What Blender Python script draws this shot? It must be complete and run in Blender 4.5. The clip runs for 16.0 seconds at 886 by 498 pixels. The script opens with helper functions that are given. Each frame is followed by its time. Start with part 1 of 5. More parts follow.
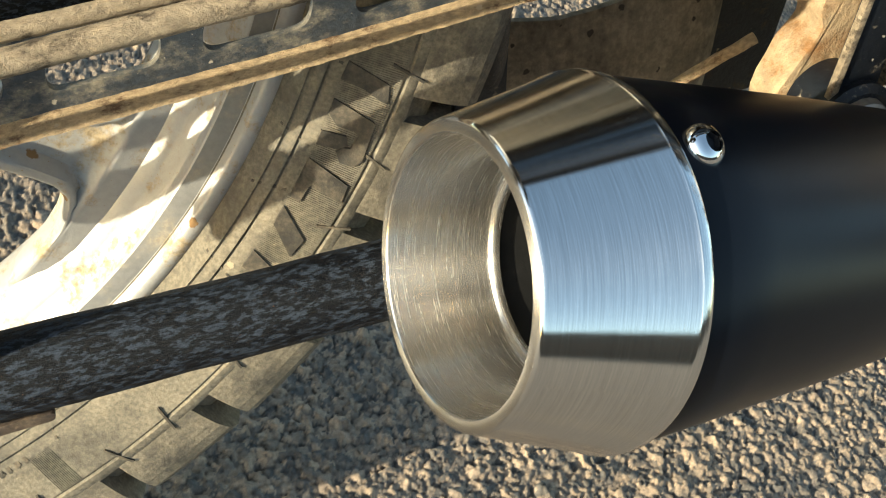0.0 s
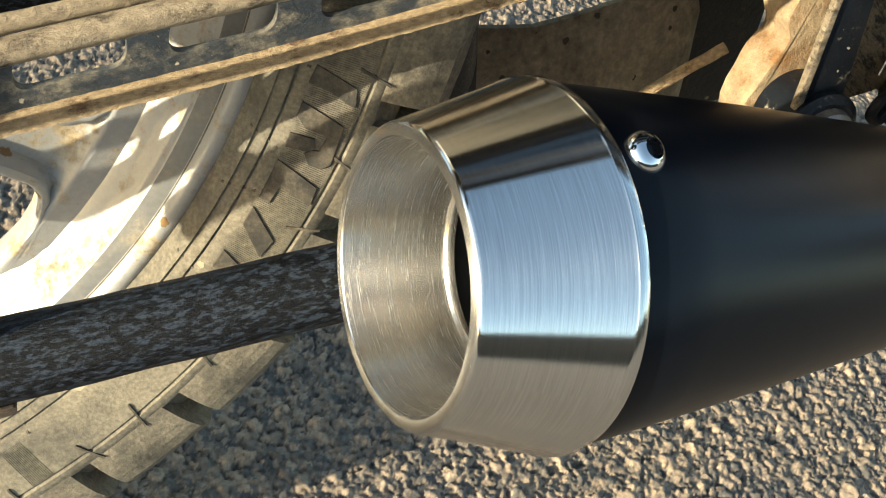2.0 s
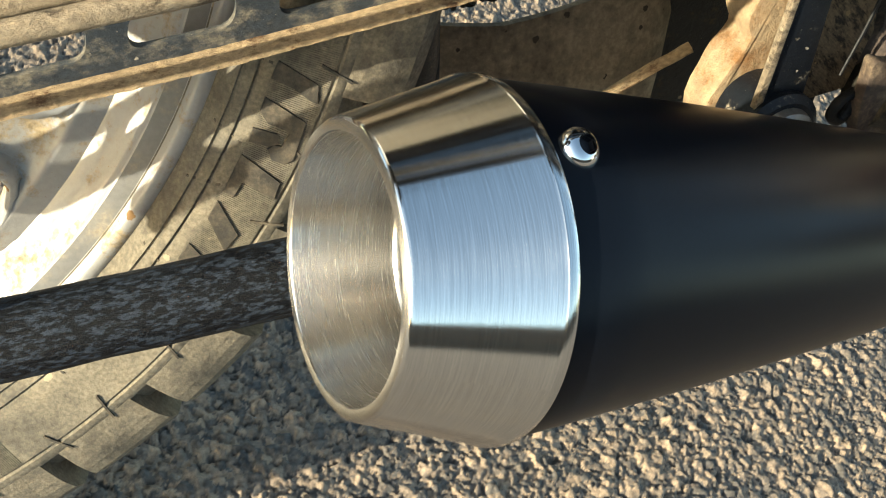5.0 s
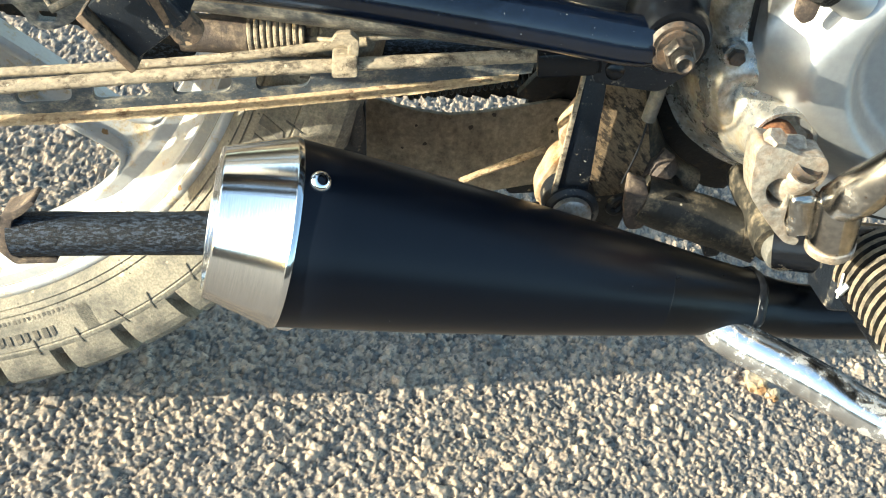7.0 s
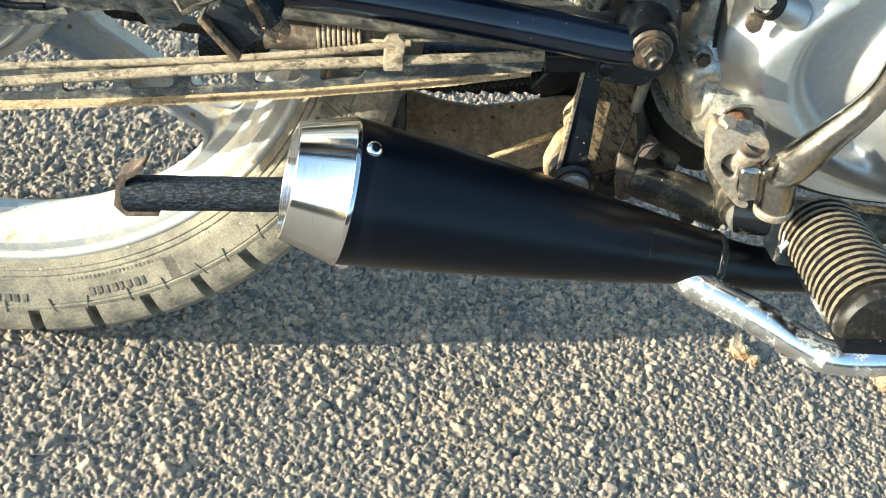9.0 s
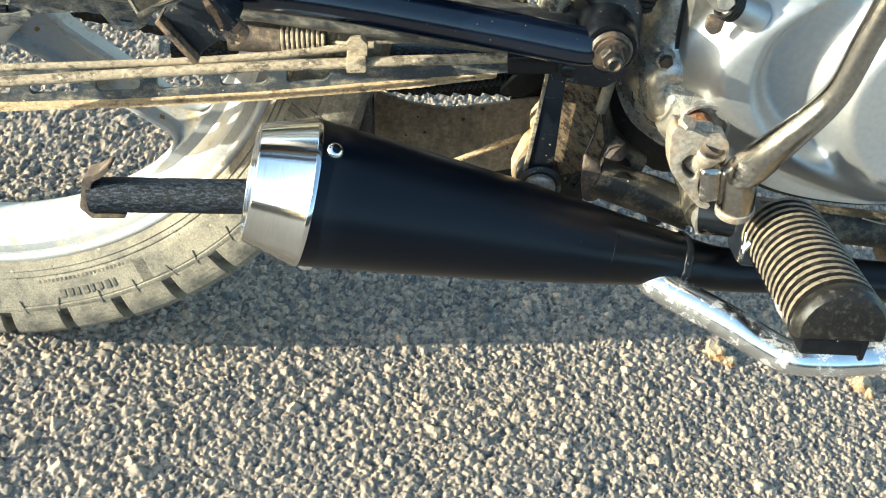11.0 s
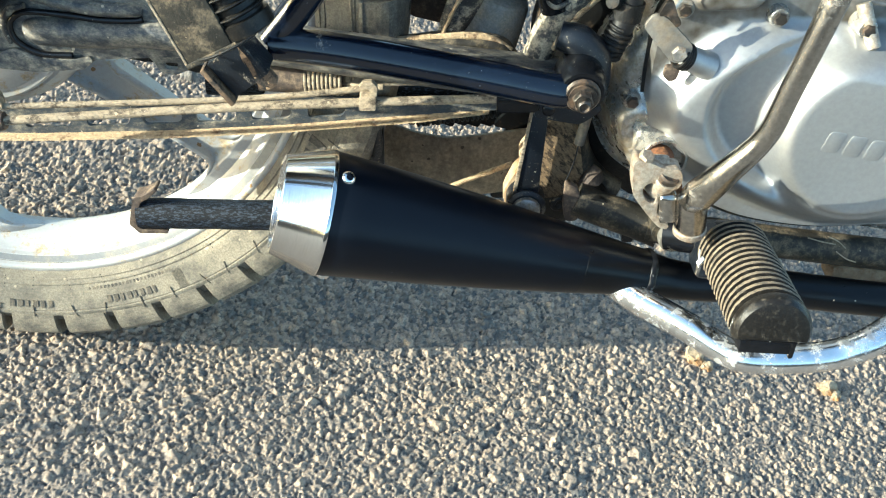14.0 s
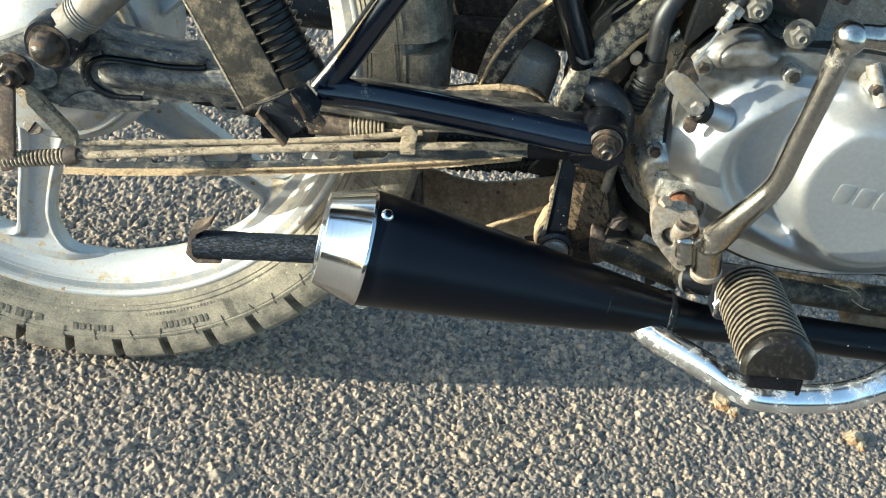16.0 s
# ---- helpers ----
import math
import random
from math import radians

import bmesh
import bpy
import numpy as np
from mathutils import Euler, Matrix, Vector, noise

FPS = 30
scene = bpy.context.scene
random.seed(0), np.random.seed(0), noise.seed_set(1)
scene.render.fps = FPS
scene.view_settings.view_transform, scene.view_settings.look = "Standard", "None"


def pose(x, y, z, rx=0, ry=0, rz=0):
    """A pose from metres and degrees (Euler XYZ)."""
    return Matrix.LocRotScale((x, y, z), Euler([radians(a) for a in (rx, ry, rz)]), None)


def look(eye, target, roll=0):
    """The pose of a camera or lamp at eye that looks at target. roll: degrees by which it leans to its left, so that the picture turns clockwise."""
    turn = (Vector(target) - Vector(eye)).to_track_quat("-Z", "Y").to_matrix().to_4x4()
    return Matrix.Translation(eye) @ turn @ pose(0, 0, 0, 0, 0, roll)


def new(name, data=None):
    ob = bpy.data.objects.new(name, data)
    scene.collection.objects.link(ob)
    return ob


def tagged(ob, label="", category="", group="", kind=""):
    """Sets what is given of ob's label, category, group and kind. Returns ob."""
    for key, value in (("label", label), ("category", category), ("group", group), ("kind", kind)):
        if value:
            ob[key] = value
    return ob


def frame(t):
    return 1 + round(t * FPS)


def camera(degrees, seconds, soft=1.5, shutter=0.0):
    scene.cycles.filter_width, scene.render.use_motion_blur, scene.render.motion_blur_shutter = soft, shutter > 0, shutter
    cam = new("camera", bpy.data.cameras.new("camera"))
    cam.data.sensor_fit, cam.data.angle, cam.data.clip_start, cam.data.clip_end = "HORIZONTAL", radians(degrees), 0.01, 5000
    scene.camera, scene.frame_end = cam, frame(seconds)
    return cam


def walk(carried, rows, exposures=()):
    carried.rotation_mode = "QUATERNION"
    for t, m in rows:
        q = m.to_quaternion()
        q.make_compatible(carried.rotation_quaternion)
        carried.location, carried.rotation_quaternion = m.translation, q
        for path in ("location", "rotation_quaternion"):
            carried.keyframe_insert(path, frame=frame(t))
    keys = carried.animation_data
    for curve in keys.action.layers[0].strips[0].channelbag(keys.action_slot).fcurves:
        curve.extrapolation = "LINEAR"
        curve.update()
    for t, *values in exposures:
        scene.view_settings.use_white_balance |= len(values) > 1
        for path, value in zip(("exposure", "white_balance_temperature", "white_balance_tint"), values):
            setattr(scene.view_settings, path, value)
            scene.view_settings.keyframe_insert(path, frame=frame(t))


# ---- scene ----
cam = camera(47.43, 16.0, soft=1.1)
PATH = [
    (0, 0.1641, -0.2400, 0.4429, 40.663, -13.583, -17.593),
    (0.5, 0.1735, -0.2377, 0.4422, 40.615, -13.667, -17.495),
    (1, 0.1726, -0.2429, 0.4439, 40.704, -13.871, -17.028),
    (1.5, 0.1712, -0.2448, 0.4464, 40.755, -13.962, -16.874),
    (2, 0.1733, -0.2459, 0.4480, 40.758, -14.016, -16.807),
    (2.5, 0.1715, -0.2525, 0.4468, 40.790, -14.131, -16.843),
    (3, 0.1741, -0.2502, 0.4507, 40.729, -14.113, -16.780),
    (3.5, 0.1804, -0.2509, 0.4494, 40.603, -14.164, -16.801),
    (5.8, 0.1871, -0.2563, 0.4632, 40.614, -14.328, -15.319),
    (6, 0.1947, -0.2640, 0.4783, 40.455, -13.664, -13.050),
    (6.2, 0.2078, -0.2796, 0.4970, 39.748, -13.821, -9.110),
    (6.5, 0.2448, -0.3219, 0.5312, 39.706, -11.968, -4.191),
    (6.8, 0.2534, -0.3728, 0.5779, 40.430, -13.185, -1.050),
    (7, 0.2782, -0.4095, 0.6243, 39.558, -11.765, 1.407),
    (7.5, 0.2847, -0.4717, 0.6750, 39.706, -11.688, 2.786),
    (8, 0.2783, -0.5000, 0.6955, 39.749, -11.630, 3.089),
    (8.5, 0.2689, -0.5078, 0.6958, 39.730, -11.490, 3.275),
    (9, 0.2663, -0.5094, 0.6968, 39.780, -11.426, 3.247),
    (9.5, 0.2749, -0.5138, 0.6895, 39.760, -11.394, 3.146),
    (10, 0.2856, -0.5060, 0.7010, 39.862, -11.428, 3.065),
    (10.2, 0.2846, -0.5116, 0.7023, 39.902, -11.495, 3.078),
    (12.5, 0.2877, -0.5040, 0.6968, 39.998, -11.339, 3.105),
    (13, 0.2861, -0.5043, 0.6985, 39.975, -11.384, 3.016),
    (13.5, 0.2830, -0.5134, 0.7179, 40.091, -11.371, 3.061),
    (14, 0.2865, -0.5714, 0.7754, 40.531, -11.002, 4.019),
    (14.5, 0.2931, -0.6156, 0.8006, 41.701, -10.316, 5.527),
    (15, 0.2980, -0.6336, 0.8079, 42.307, -10.168, 6.382),
    (15.5, 0.2988, -0.6213, 0.8075, 42.764, -9.994, 7.076),
    (16, 0.2975, -0.6111, 0.8057, 42.930, -9.978, 7.225),
]
walk(cam, [(t, pose(x, y, z, rx, ry, rz)) for t, x, y, z, rx, ry, rz in PATH],
     exposures=[(0.0, 1.36, 6930, 1), (3.5, 1.40, 6930, 1), (5.9, 1.51, 6830, 1), (6.6, 1.96, 6380, 0), (7.2, 2.21, 6130, -2), (8.5, 1.98, 6030, -3), (12.5, 2.05, 5880, -4), (13.8, 2.03, 5780, -4), (14.6, 1.74, 5830, -3), (16.0, 1.67, 5830, -3)])

# ---- light ----
SUN_UP, SUN_SIDE = 13.5, 14.0
world = bpy.data.worlds.new("sky")
scene.world = world
world.use_nodes = True
wn = world.node_tree.nodes
sky = wn.new("ShaderNodeTexSky")
sky.sky_type, sky.sun_disc = "NISHITA", False
sky.sun_elevation = radians(SUN_UP)
sky.sun_rotation = radians(270 - SUN_SIDE)
wn["Background"].inputs["Strength"].default_value = 0.15
world.node_tree.links.new(sky.outputs["Color"], wn["Background"].inputs["Color"])
sun_data = bpy.data.lights.new("sun", "SUN")
sun_data.energy, sun_data.angle, sun_data.color = 4.0, radians(0.55), (1.0, 0.89, 0.73)
sun = new("sun", sun_data)
to_sun = Vector((-math.cos(radians(SUN_UP)) * math.cos(radians(SUN_SIDE)), -math.cos(radians(SUN_UP)) * math.sin(radians(SUN_SIDE)), math.sin(radians(SUN_UP))))
sun.matrix_world = look(tuple(to_sun * 5), (0, 0, 0))


# ---- materials ----
def material(name, base, dirt=None, amount=0.0, rough=0.5, metal=0.0, grain=60.0, bump=0.15, patch=9.0, chips=None, chip_amount=0.0, tint=0.25,
             coat=0.0, dirt_rough=0.95, depth=0.0012, spread=0.10, spec=0.5, streak=1.0, slope=0.0,
             specks=None, speck_scale=260.0, speck_gate=0.75, speck_size=0.34):
    """A worn surface: a base colour with fine grain, dirt in patches at two scales, and small chips of another colour.
    specks: the colour of dried splashes, dots of many sizes."""
    mat = bpy.data.materials.new(name)
    mat.use_nodes = True
    nt = mat.node_tree
    n, link = nt.nodes, nt.links.new
    b = n["Principled BSDF"]
    tc = n.new("ShaderNodeTexCoord")
    along = n.new("ShaderNodeMapping")      # streaks run along x, sloping up by so many degrees
    along.vector_type = "TEXTURE"
    along.inputs["Rotation"].default_value, along.inputs["Scale"].default_value = (0, -radians(slope), 0), (streak, 1, 1)
    link(tc.outputs["Object"], along.inputs["Vector"])

    def noise_node(scale, detail=6.0, roughness=0.6):
        t = n.new("ShaderNodeTexNoise")
        t.inputs["Scale"].default_value, t.inputs["Detail"].default_value, t.inputs["Roughness"].default_value = scale, detail, roughness
        link(along.outputs["Vector"], t.inputs["Vector"])
        return t.outputs["Fac"]

    def ramp(fac, low, high):
        r = n.new("ShaderNodeMapRange")
        r.interpolation_type = "SMOOTHSTEP"
        r.inputs["From Min"].default_value, r.inputs["From Max"].default_value = low, high
        link(fac, r.inputs["Value"])
        return r.outputs["Result"]

    def mix(fac, a, c):
        m = n.new("ShaderNodeMix")
        m.data_type = "RGBA"
        if fac is not None:
            link(fac, m.inputs["Factor"])
        for sock, v in ((m.inputs["A"], a), (m.inputs["B"], c)):
            if isinstance(v, tuple):
                sock.default_value = (*v, 1)
            else:
                link(v, sock)
        return m.outputs["Result"]

    fine, broad = noise_node(grain), noise_node(patch, 5.0, 0.65)
    col = mix(ramp(fine, 0.3, 0.7), tuple(v * (1 - tint) for v in base), tuple(min(1.0, v * (1 + tint)) for v in base))
    if chips:
        chip = ramp(noise_node(grain * 2.3, 3.0), 0.72 - chip_amount, 0.76 - chip_amount)
        col = mix(chip, col, chips)
    if dirt:
        both = n.new("ShaderNodeMath")
        both.operation, both.use_clamp = "ADD", False
        half = n.new("ShaderNodeMath")
        half.operation, half.inputs[1].default_value = "MULTIPLY", 0.55
        link(noise_node(grain * 0.7, 8.0, 0.75), half.inputs[0])
        link(broad, both.inputs[0])
        link(half.outputs[0], both.inputs[1])
        edge = 1.05 - amount * 0.55
        d = ramp(both.outputs[0], edge - spread, edge + spread)
        dirt_col = mix(ramp(noise_node(grain * 1.7), 0.3, 0.7), tuple(v * 0.7 for v in dirt), tuple(min(1.0, v * 1.25) for v in dirt))
        col = mix(d, col, dirt_col)
        for start, end, sock in ((rough, dirt_rough, b.inputs["Roughness"]), (metal, 0.0, b.inputs["Metallic"])):
            r = n.new("ShaderNodeMapRange")
            r.inputs["To Min"].default_value, r.inputs["To Max"].default_value = start, end
            link(d, r.inputs["Value"])
            link(r.outputs["Result"], sock)
    else:
        r = n.new("ShaderNodeMapRange")
        r.inputs["To Min"].default_value, r.inputs["To Max"].default_value = max(0.03, rough * 0.75), min(1.0, rough * 1.3)
        link(broad, r.inputs["Value"])
        link(r.outputs["Result"], b.inputs["Roughness"])
        b.inputs["Metallic"].default_value = metal
    if specks:
        dots = n.new("ShaderNodeTexVoronoi")
        dots.inputs["Scale"].default_value = speck_scale
        link(tc.outputs["Object"], dots.inputs["Vector"])
        bend = n.new("ShaderNodeMath")      # uneven outlines
        bend.operation, bend.inputs[1].default_value, bend.inputs[2].default_value = "MULTIPLY_ADD", 0.5, -0.25
        link(noise_node(speck_scale * 2.2, 3.0), bend.inputs[0])
        far = n.new("ShaderNodeMath")
        far.operation = "ADD"
        link(dots.outputs["Distance"], far.inputs[0])
        link(bend.outputs[0], far.inputs[1])
        pick = n.new("ShaderNodeSeparateColor")
        link(dots.outputs["Color"], pick.inputs[0])
        reach = n.new("ShaderNodeMapRange")
        reach.inputs["From Min"].default_value, reach.inputs["To Min"].default_value, reach.inputs["To Max"].default_value = speck_gate, 0.0, speck_size
        link(pick.outputs[0], reach.inputs["Value"])
        gap = n.new("ShaderNodeMath")
        gap.operation = "SUBTRACT"
        link(reach.outputs["Result"], gap.inputs[0])
        link(far.outputs[0], gap.inputs[1])
        dot = ramp(gap.outputs[0], 0.0, 0.05)
        col = mix(dot, col, specks)
        old = b.inputs["Roughness"].links[0].from_socket
        r = n.new("ShaderNodeMix")
        link(dot, r.inputs["Factor"])
        link(old, r.inputs["A"])
        r.inputs["B"].default_value = 0.9
        link(r.outputs["Result"], b.inputs["Roughness"])
    b.inputs["Coat Weight"].default_value, b.inputs["Specular IOR Level"].default_value = coat, spec
    link(col, b.inputs["Base Color"])
    bp = n.new("ShaderNodeBump")
    bp.inputs["Strength"].default_value, bp.inputs["Distance"].default_value = bump, depth
    link(noise_node(grain * 1.2, 8.0, 0.7), bp.inputs["Height"])
    link(bp.outputs["Normal"], b.inputs["Normal"])
    return mat


DUST = (0.36, 0.30, 0.22)
SPLASH = (0.42, 0.365, 0.28)
M_BLACK = material("black paint", (0.005, 0.0055, 0.007), DUST, 0.05, rough=0.24, grain=220, patch=40, bump=0.12, chips=(0.22, 0.20, 0.17), chip_amount=0.0, spread=0.07, spec=0.30, specks=SPLASH, speck_scale=240, speck_gate=0.9, speck_size=0.16)
M_BLACK_DUSTY = material("dusty black paint", (0.007, 0.009, 0.013), DUST, 0.15, rough=0.34, grain=650, patch=110, bump=0.3, chips=(0.28, 0.25, 0.20), chip_amount=0.03, spread=0.09, spec=0.40, specks=SPLASH, speck_scale=230, speck_gate=0.84, speck_size=0.24)
M_ARM = material("black paint under dust", (0.012, 0.018, 0.028), (0.33, 0.29, 0.22), 0.30, rough=0.30, grain=520, patch=130, bump=0.4, chips=(0.36, 0.32, 0.25), chip_amount=0.03, spread=0.3, spec=0.6, streak=1.5, slope=-4.0, specks=SPLASH, speck_scale=200, speck_gate=0.8, speck_size=0.26)
M_FLAKE = material("flaking paint under dust", (0.014, 0.014, 0.015), (0.26, 0.22, 0.16), 0.40, rough=0.40, grain=420, patch=110, bump=0.5, chips=(0.42, 0.38, 0.31), chip_amount=0.05, spread=0.10, spec=0.45, specks=SPLASH, speck_scale=260, speck_gate=0.6, speck_size=0.34)
# lighter copy of the flaking paint, with the down tube's sunlight in its colour
M_SHED = material("dust-crusted frame paint, sunlit tone", (0.035, 0.034, 0.033), (0.37, 0.315, 0.225), 0.50, rough=0.45, grain=420, patch=130, bump=0.6, chips=(0.42, 0.38, 0.31), chip_amount=0.05, spread=0.10, spec=0.4)
M_HANGER = material("glossy black tube paint", (0.0030, 0.0055, 0.0125), DUST, 0.02, rough=0.17, grain=300, patch=40, bump=0.10, chips=(0.4, 0.38, 0.34), chip_amount=-0.01, coat=0.35, specks=(0.30, 0.30, 0.30), speck_scale=210, speck_gate=0.9, speck_size=0.13)
M_STAND = material("scratched black steel", (0.0035, 0.0044, 0.007), (0.036, 0.048, 0.069), 0.42, rough=0.42, grain=1100, patch=760, bump=0.8, depth=0.0010, chips=(0.26, 0.11, 0.04), chip_amount=-0.01, spread=0.07, spec=0.15, streak=2.4, slope=11.0, dirt_rough=0.6)
M_RUST = material("rusty steel", (0.058, 0.040, 0.030), (0.20, 0.145, 0.095), 0.34, rough=0.75, grain=400, patch=110, bump=0.5, spread=0.15)
M_CAKED = material("steel caked with sand", (0.46, 0.335, 0.20), (0.15, 0.085, 0.045), 0.30, rough=0.95, grain=600, patch=120, bump=1.0, depth=0.0022, spread=0.09, specks=(0.55, 0.43, 0.29), speck_scale=300, speck_gate=0.7, streak=1.5, slope=14.0)
M_ROD = material("dust-covered rod", (0.335, 0.265, 0.18), (0.095, 0.072, 0.050), 0.36, rough=0.8, grain=520, patch=120, bump=1.0, depth=0.0018, spread=0.09, specks=(0.46, 0.37, 0.26), speck_scale=260, speck_gate=0.72, streak=1.5, slope=14.0)
M_SATIN = material("satin black muffler coat", (0.0024, 0.0036, 0.0068), None, rough=0.33, grain=900, patch=18, bump=0.05, depth=0.0003, chips=(0.10, 0.10, 0.10), chip_amount=-0.035, tint=0.12, spec=0.22, specks=(0.16, 0.16, 0.17), speck_scale=170, speck_gate=0.97, speck_size=0.06)
M_ALLOY = material("dusty silver paint", (0.365, 0.36, 0.35), (0.34, 0.265, 0.165), 0.31, rough=0.40, metal=0.18, grain=420, patch=60, bump=0.16, tint=0.05, chips=(0.28, 0.185, 0.095), chip_amount=0.03, spread=0.10, spec=0.4, specks=(0.25, 0.15, 0.07), speck_scale=110, speck_gate=0.86, speck_size=0.22)
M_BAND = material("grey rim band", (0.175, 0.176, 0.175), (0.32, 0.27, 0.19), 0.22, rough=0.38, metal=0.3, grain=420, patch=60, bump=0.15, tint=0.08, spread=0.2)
M_COVER = material("brushed aluminium paint", (0.37, 0.368, 0.362), None, rough=0.47, metal=0.74, grain=300, patch=24, bump=0.05, tint=0.05, chips=(0.60, 0.57, 0.52), chip_amount=0.0, specks=(0.52, 0.49, 0.43), speck_scale=90, speck_gate=0.9, speck_size=0.14)
M_CASE = material("oily dusty aluminium casting", (0.36, 0.35, 0.325), (0.185, 0.145, 0.092), 0.40, rough=0.26, metal=0.78, grain=260, patch=42, bump=0.25, spread=0.16, dirt_rough=0.45, specks=(0.42, 0.36, 0.27), speck_scale=190, speck_gate=0.82, speck_size=0.26)
M_CLAMP = material("weathered zinc", (0.40, 0.355, 0.29), (0.17, 0.098, 0.050), 0.36, rough=0.34, metal=0.62, grain=420, patch=130, bump=0.4, spread=0.28, tint=0.3)
M_BOLT = material("dull zinc bolt", (0.36, 0.345, 0.32), (0.20, 0.15, 0.10), 0.34, rough=0.38, metal=0.8, grain=220, patch=60, bump=0.2)
M_NUT = material("dark oily nut", (0.060, 0.053, 0.046), (0.085, 0.052, 0.030), 0.42, rough=0.30, metal=0.75, grain=420, patch=130, bump=0.35, spread=0.12)
M_LEVER = material("worn plated steel", (0.44, 0.41, 0.365), (0.10, 0.062, 0.036), 0.10, rough=0.19, metal=1.0, grain=420, patch=55, bump=0.10, tint=0.16, chips=(0.10, 0.06, 0.035), chip_amount=0.02, spread=0.16, dirt_rough=0.5, specks=(0.08, 0.05, 0.03), speck_scale=420, speck_gate=0.86, speck_size=0.22)
M_FOOT = material("dusty olive-black steel", (0.022, 0.0195, 0.015), (0.17, 0.132, 0.085), 0.38, rough=0.55, grain=420, patch=60, bump=0.35, chips=(0.30, 0.25, 0.18), chip_amount=0.02, spread=0.14, spec=0.35, specks=(0.34, 0.28, 0.20), speck_scale=260, speck_gate=0.86, speck_size=0.2)
M_STAY = material("dusty grey-black steel", (0.030, 0.038, 0.048), (0.28, 0.24, 0.175), 0.29, rough=0.45, grain=700, patch=150, bump=0.4, chips=(0.40, 0.35, 0.27), chip_amount=0.03, spread=0.2, specks=SPLASH, speck_scale=230, speck_gate=0.8, speck_size=0.28, streak=1.5, slope=14.0)
M_GREY = material("weathered grey steel", (0.22, 0.21, 0.195), (0.17, 0.135, 0.092), 0.42, rough=0.42, metal=0.6, grain=200, patch=50, bump=0.2, spread=0.2)
M_CYL = material("grey moulded plastic", (0.27, 0.265, 0.25), (0.33, 0.285, 0.215), 0.32, rough=0.7, grain=400, patch=50, bump=0.2, spread=0.2)
M_LINK = material("dusty grey sleeve", (0.105, 0.098, 0.085), (0.18, 0.15, 0.105), 0.30, rough=0.7, grain=420, patch=90, bump=0.3, spread=0.2)
M_CHROME = material("worn chrome", (0.86, 0.85, 0.83), (0.13, 0.092, 0.056), 0.10, rough=0.16, metal=1.0, grain=500, patch=70, bump=0.05, tint=0.03, spread=0.26, specks=(0.22, 0.14, 0.08), speck_scale=300, speck_gate=0.85, speck_size=0.2)
M_SCREW = material("polished chrome screw", (0.85, 0.84, 0.83), None, rough=0.06, metal=1.0, grain=200, patch=30, bump=0.0, tint=0.02)
M_SOCKET = material("dark socket", (0.03, 0.03, 0.035), None, rough=0.4, metal=0.8, grain=300, patch=60, bump=0.2)
M_TYRE = material("dusty tyre rubber", (0.080, 0.073, 0.060), (0.218, 0.190, 0.142), 0.60, rough=0.85, grain=420, patch=38, bump=0.4, spread=0.24, chips=(0.035, 0.032, 0.028), chip_amount=0.03, specks=(0.34, 0.285, 0.20), speck_scale=150, speck_gate=0.82)
# bare rubber, darkened further for the shading round the raised marks
M_MARK = material("bare raised rubber with relief shade", (0.028, 0.026, 0.023), (0.17, 0.14, 0.10), 0.38, rough=0.7, grain=420, patch=90, bump=0.25, spread=0.25)
M_LINE = material("rubbed tyre moulding", (0.26, 0.225, 0.165), (0.10, 0.088, 0.068), 0.40, rough=0.85, grain=420, patch=110, bump=0.3, spread=0.2)
M_BLOCK = material("dusty tread rubber", (0.075, 0.068, 0.056), (0.24, 0.205, 0.15), 0.55, rough=0.85, grain=420, patch=70, bump=0.4, spread=0.25)
M_RUBBER = material("ribbed black rubber", (0.010, 0.009, 0.008), (0.050, 0.043, 0.033), 0.24, rough=0.33, grain=900, patch=200, bump=0.2, spread=0.16, spec=0.25)
M_CREST = material("dusty rubber crest", (0.024, 0.0215, 0.018), (0.20, 0.158, 0.108), 0.58, rough=0.6, grain=900, patch=150, bump=0.3, spread=0.3)
M_DARK = material("grimy dark metal", (0.006, 0.006, 0.006), (0.075, 0.052, 0.032), 0.22, rough=0.5, grain=320, patch=60, bump=0.6, spread=0.10, spec=0.3, specks=(0.20, 0.155, 0.10), speck_scale=220, speck_gate=0.85, speck_size=0.28)
M_PLATE = material("dust-coated plastic guard", (0.29, 0.215, 0.14), (0.125, 0.092, 0.06), 0.36, rough=0.9, grain=300, patch=30, bump=0.5, chips=(0.05, 0.035, 0.025), chip_amount=0.0, spread=0.2, specks=(0.05, 0.035, 0.022), speck_scale=160, speck_gate=0.8)
M_GRIME = material("straw-coloured grime", (0.26, 0.175, 0.095), (0.045, 0.031, 0.019), 0.42, rough=0.85, grain=420, patch=120, bump=1.0, depth=0.003, spread=0.09, streak=0.35, slope=55.0, specks=(0.42, 0.27, 0.13), speck_scale=260, speck_gate=0.78)
M_MUD = material("dried earth", (0.46, 0.34, 0.21), (0.26, 0.13, 0.05), 0.4, rough=1.0, grain=160, patch=40, bump=0.9, depth=0.003, spread=0.12)
M_STRAW = material("dry straw", (0.30, 0.245, 0.165), None, rough=0.8, grain=200, patch=40, bump=0.2)
M_WHITE = material("white plastic tie", (0.75, 0.74, 0.70), None, rough=0.5, grain=200, patch=40, bump=0.1, tint=0.05)
M_HOSE = material("black rubber hose", (0.008, 0.008, 0.009), DUST, 0.12, rough=0.45, grain=300, patch=60, bump=0.2, spread=0.1)
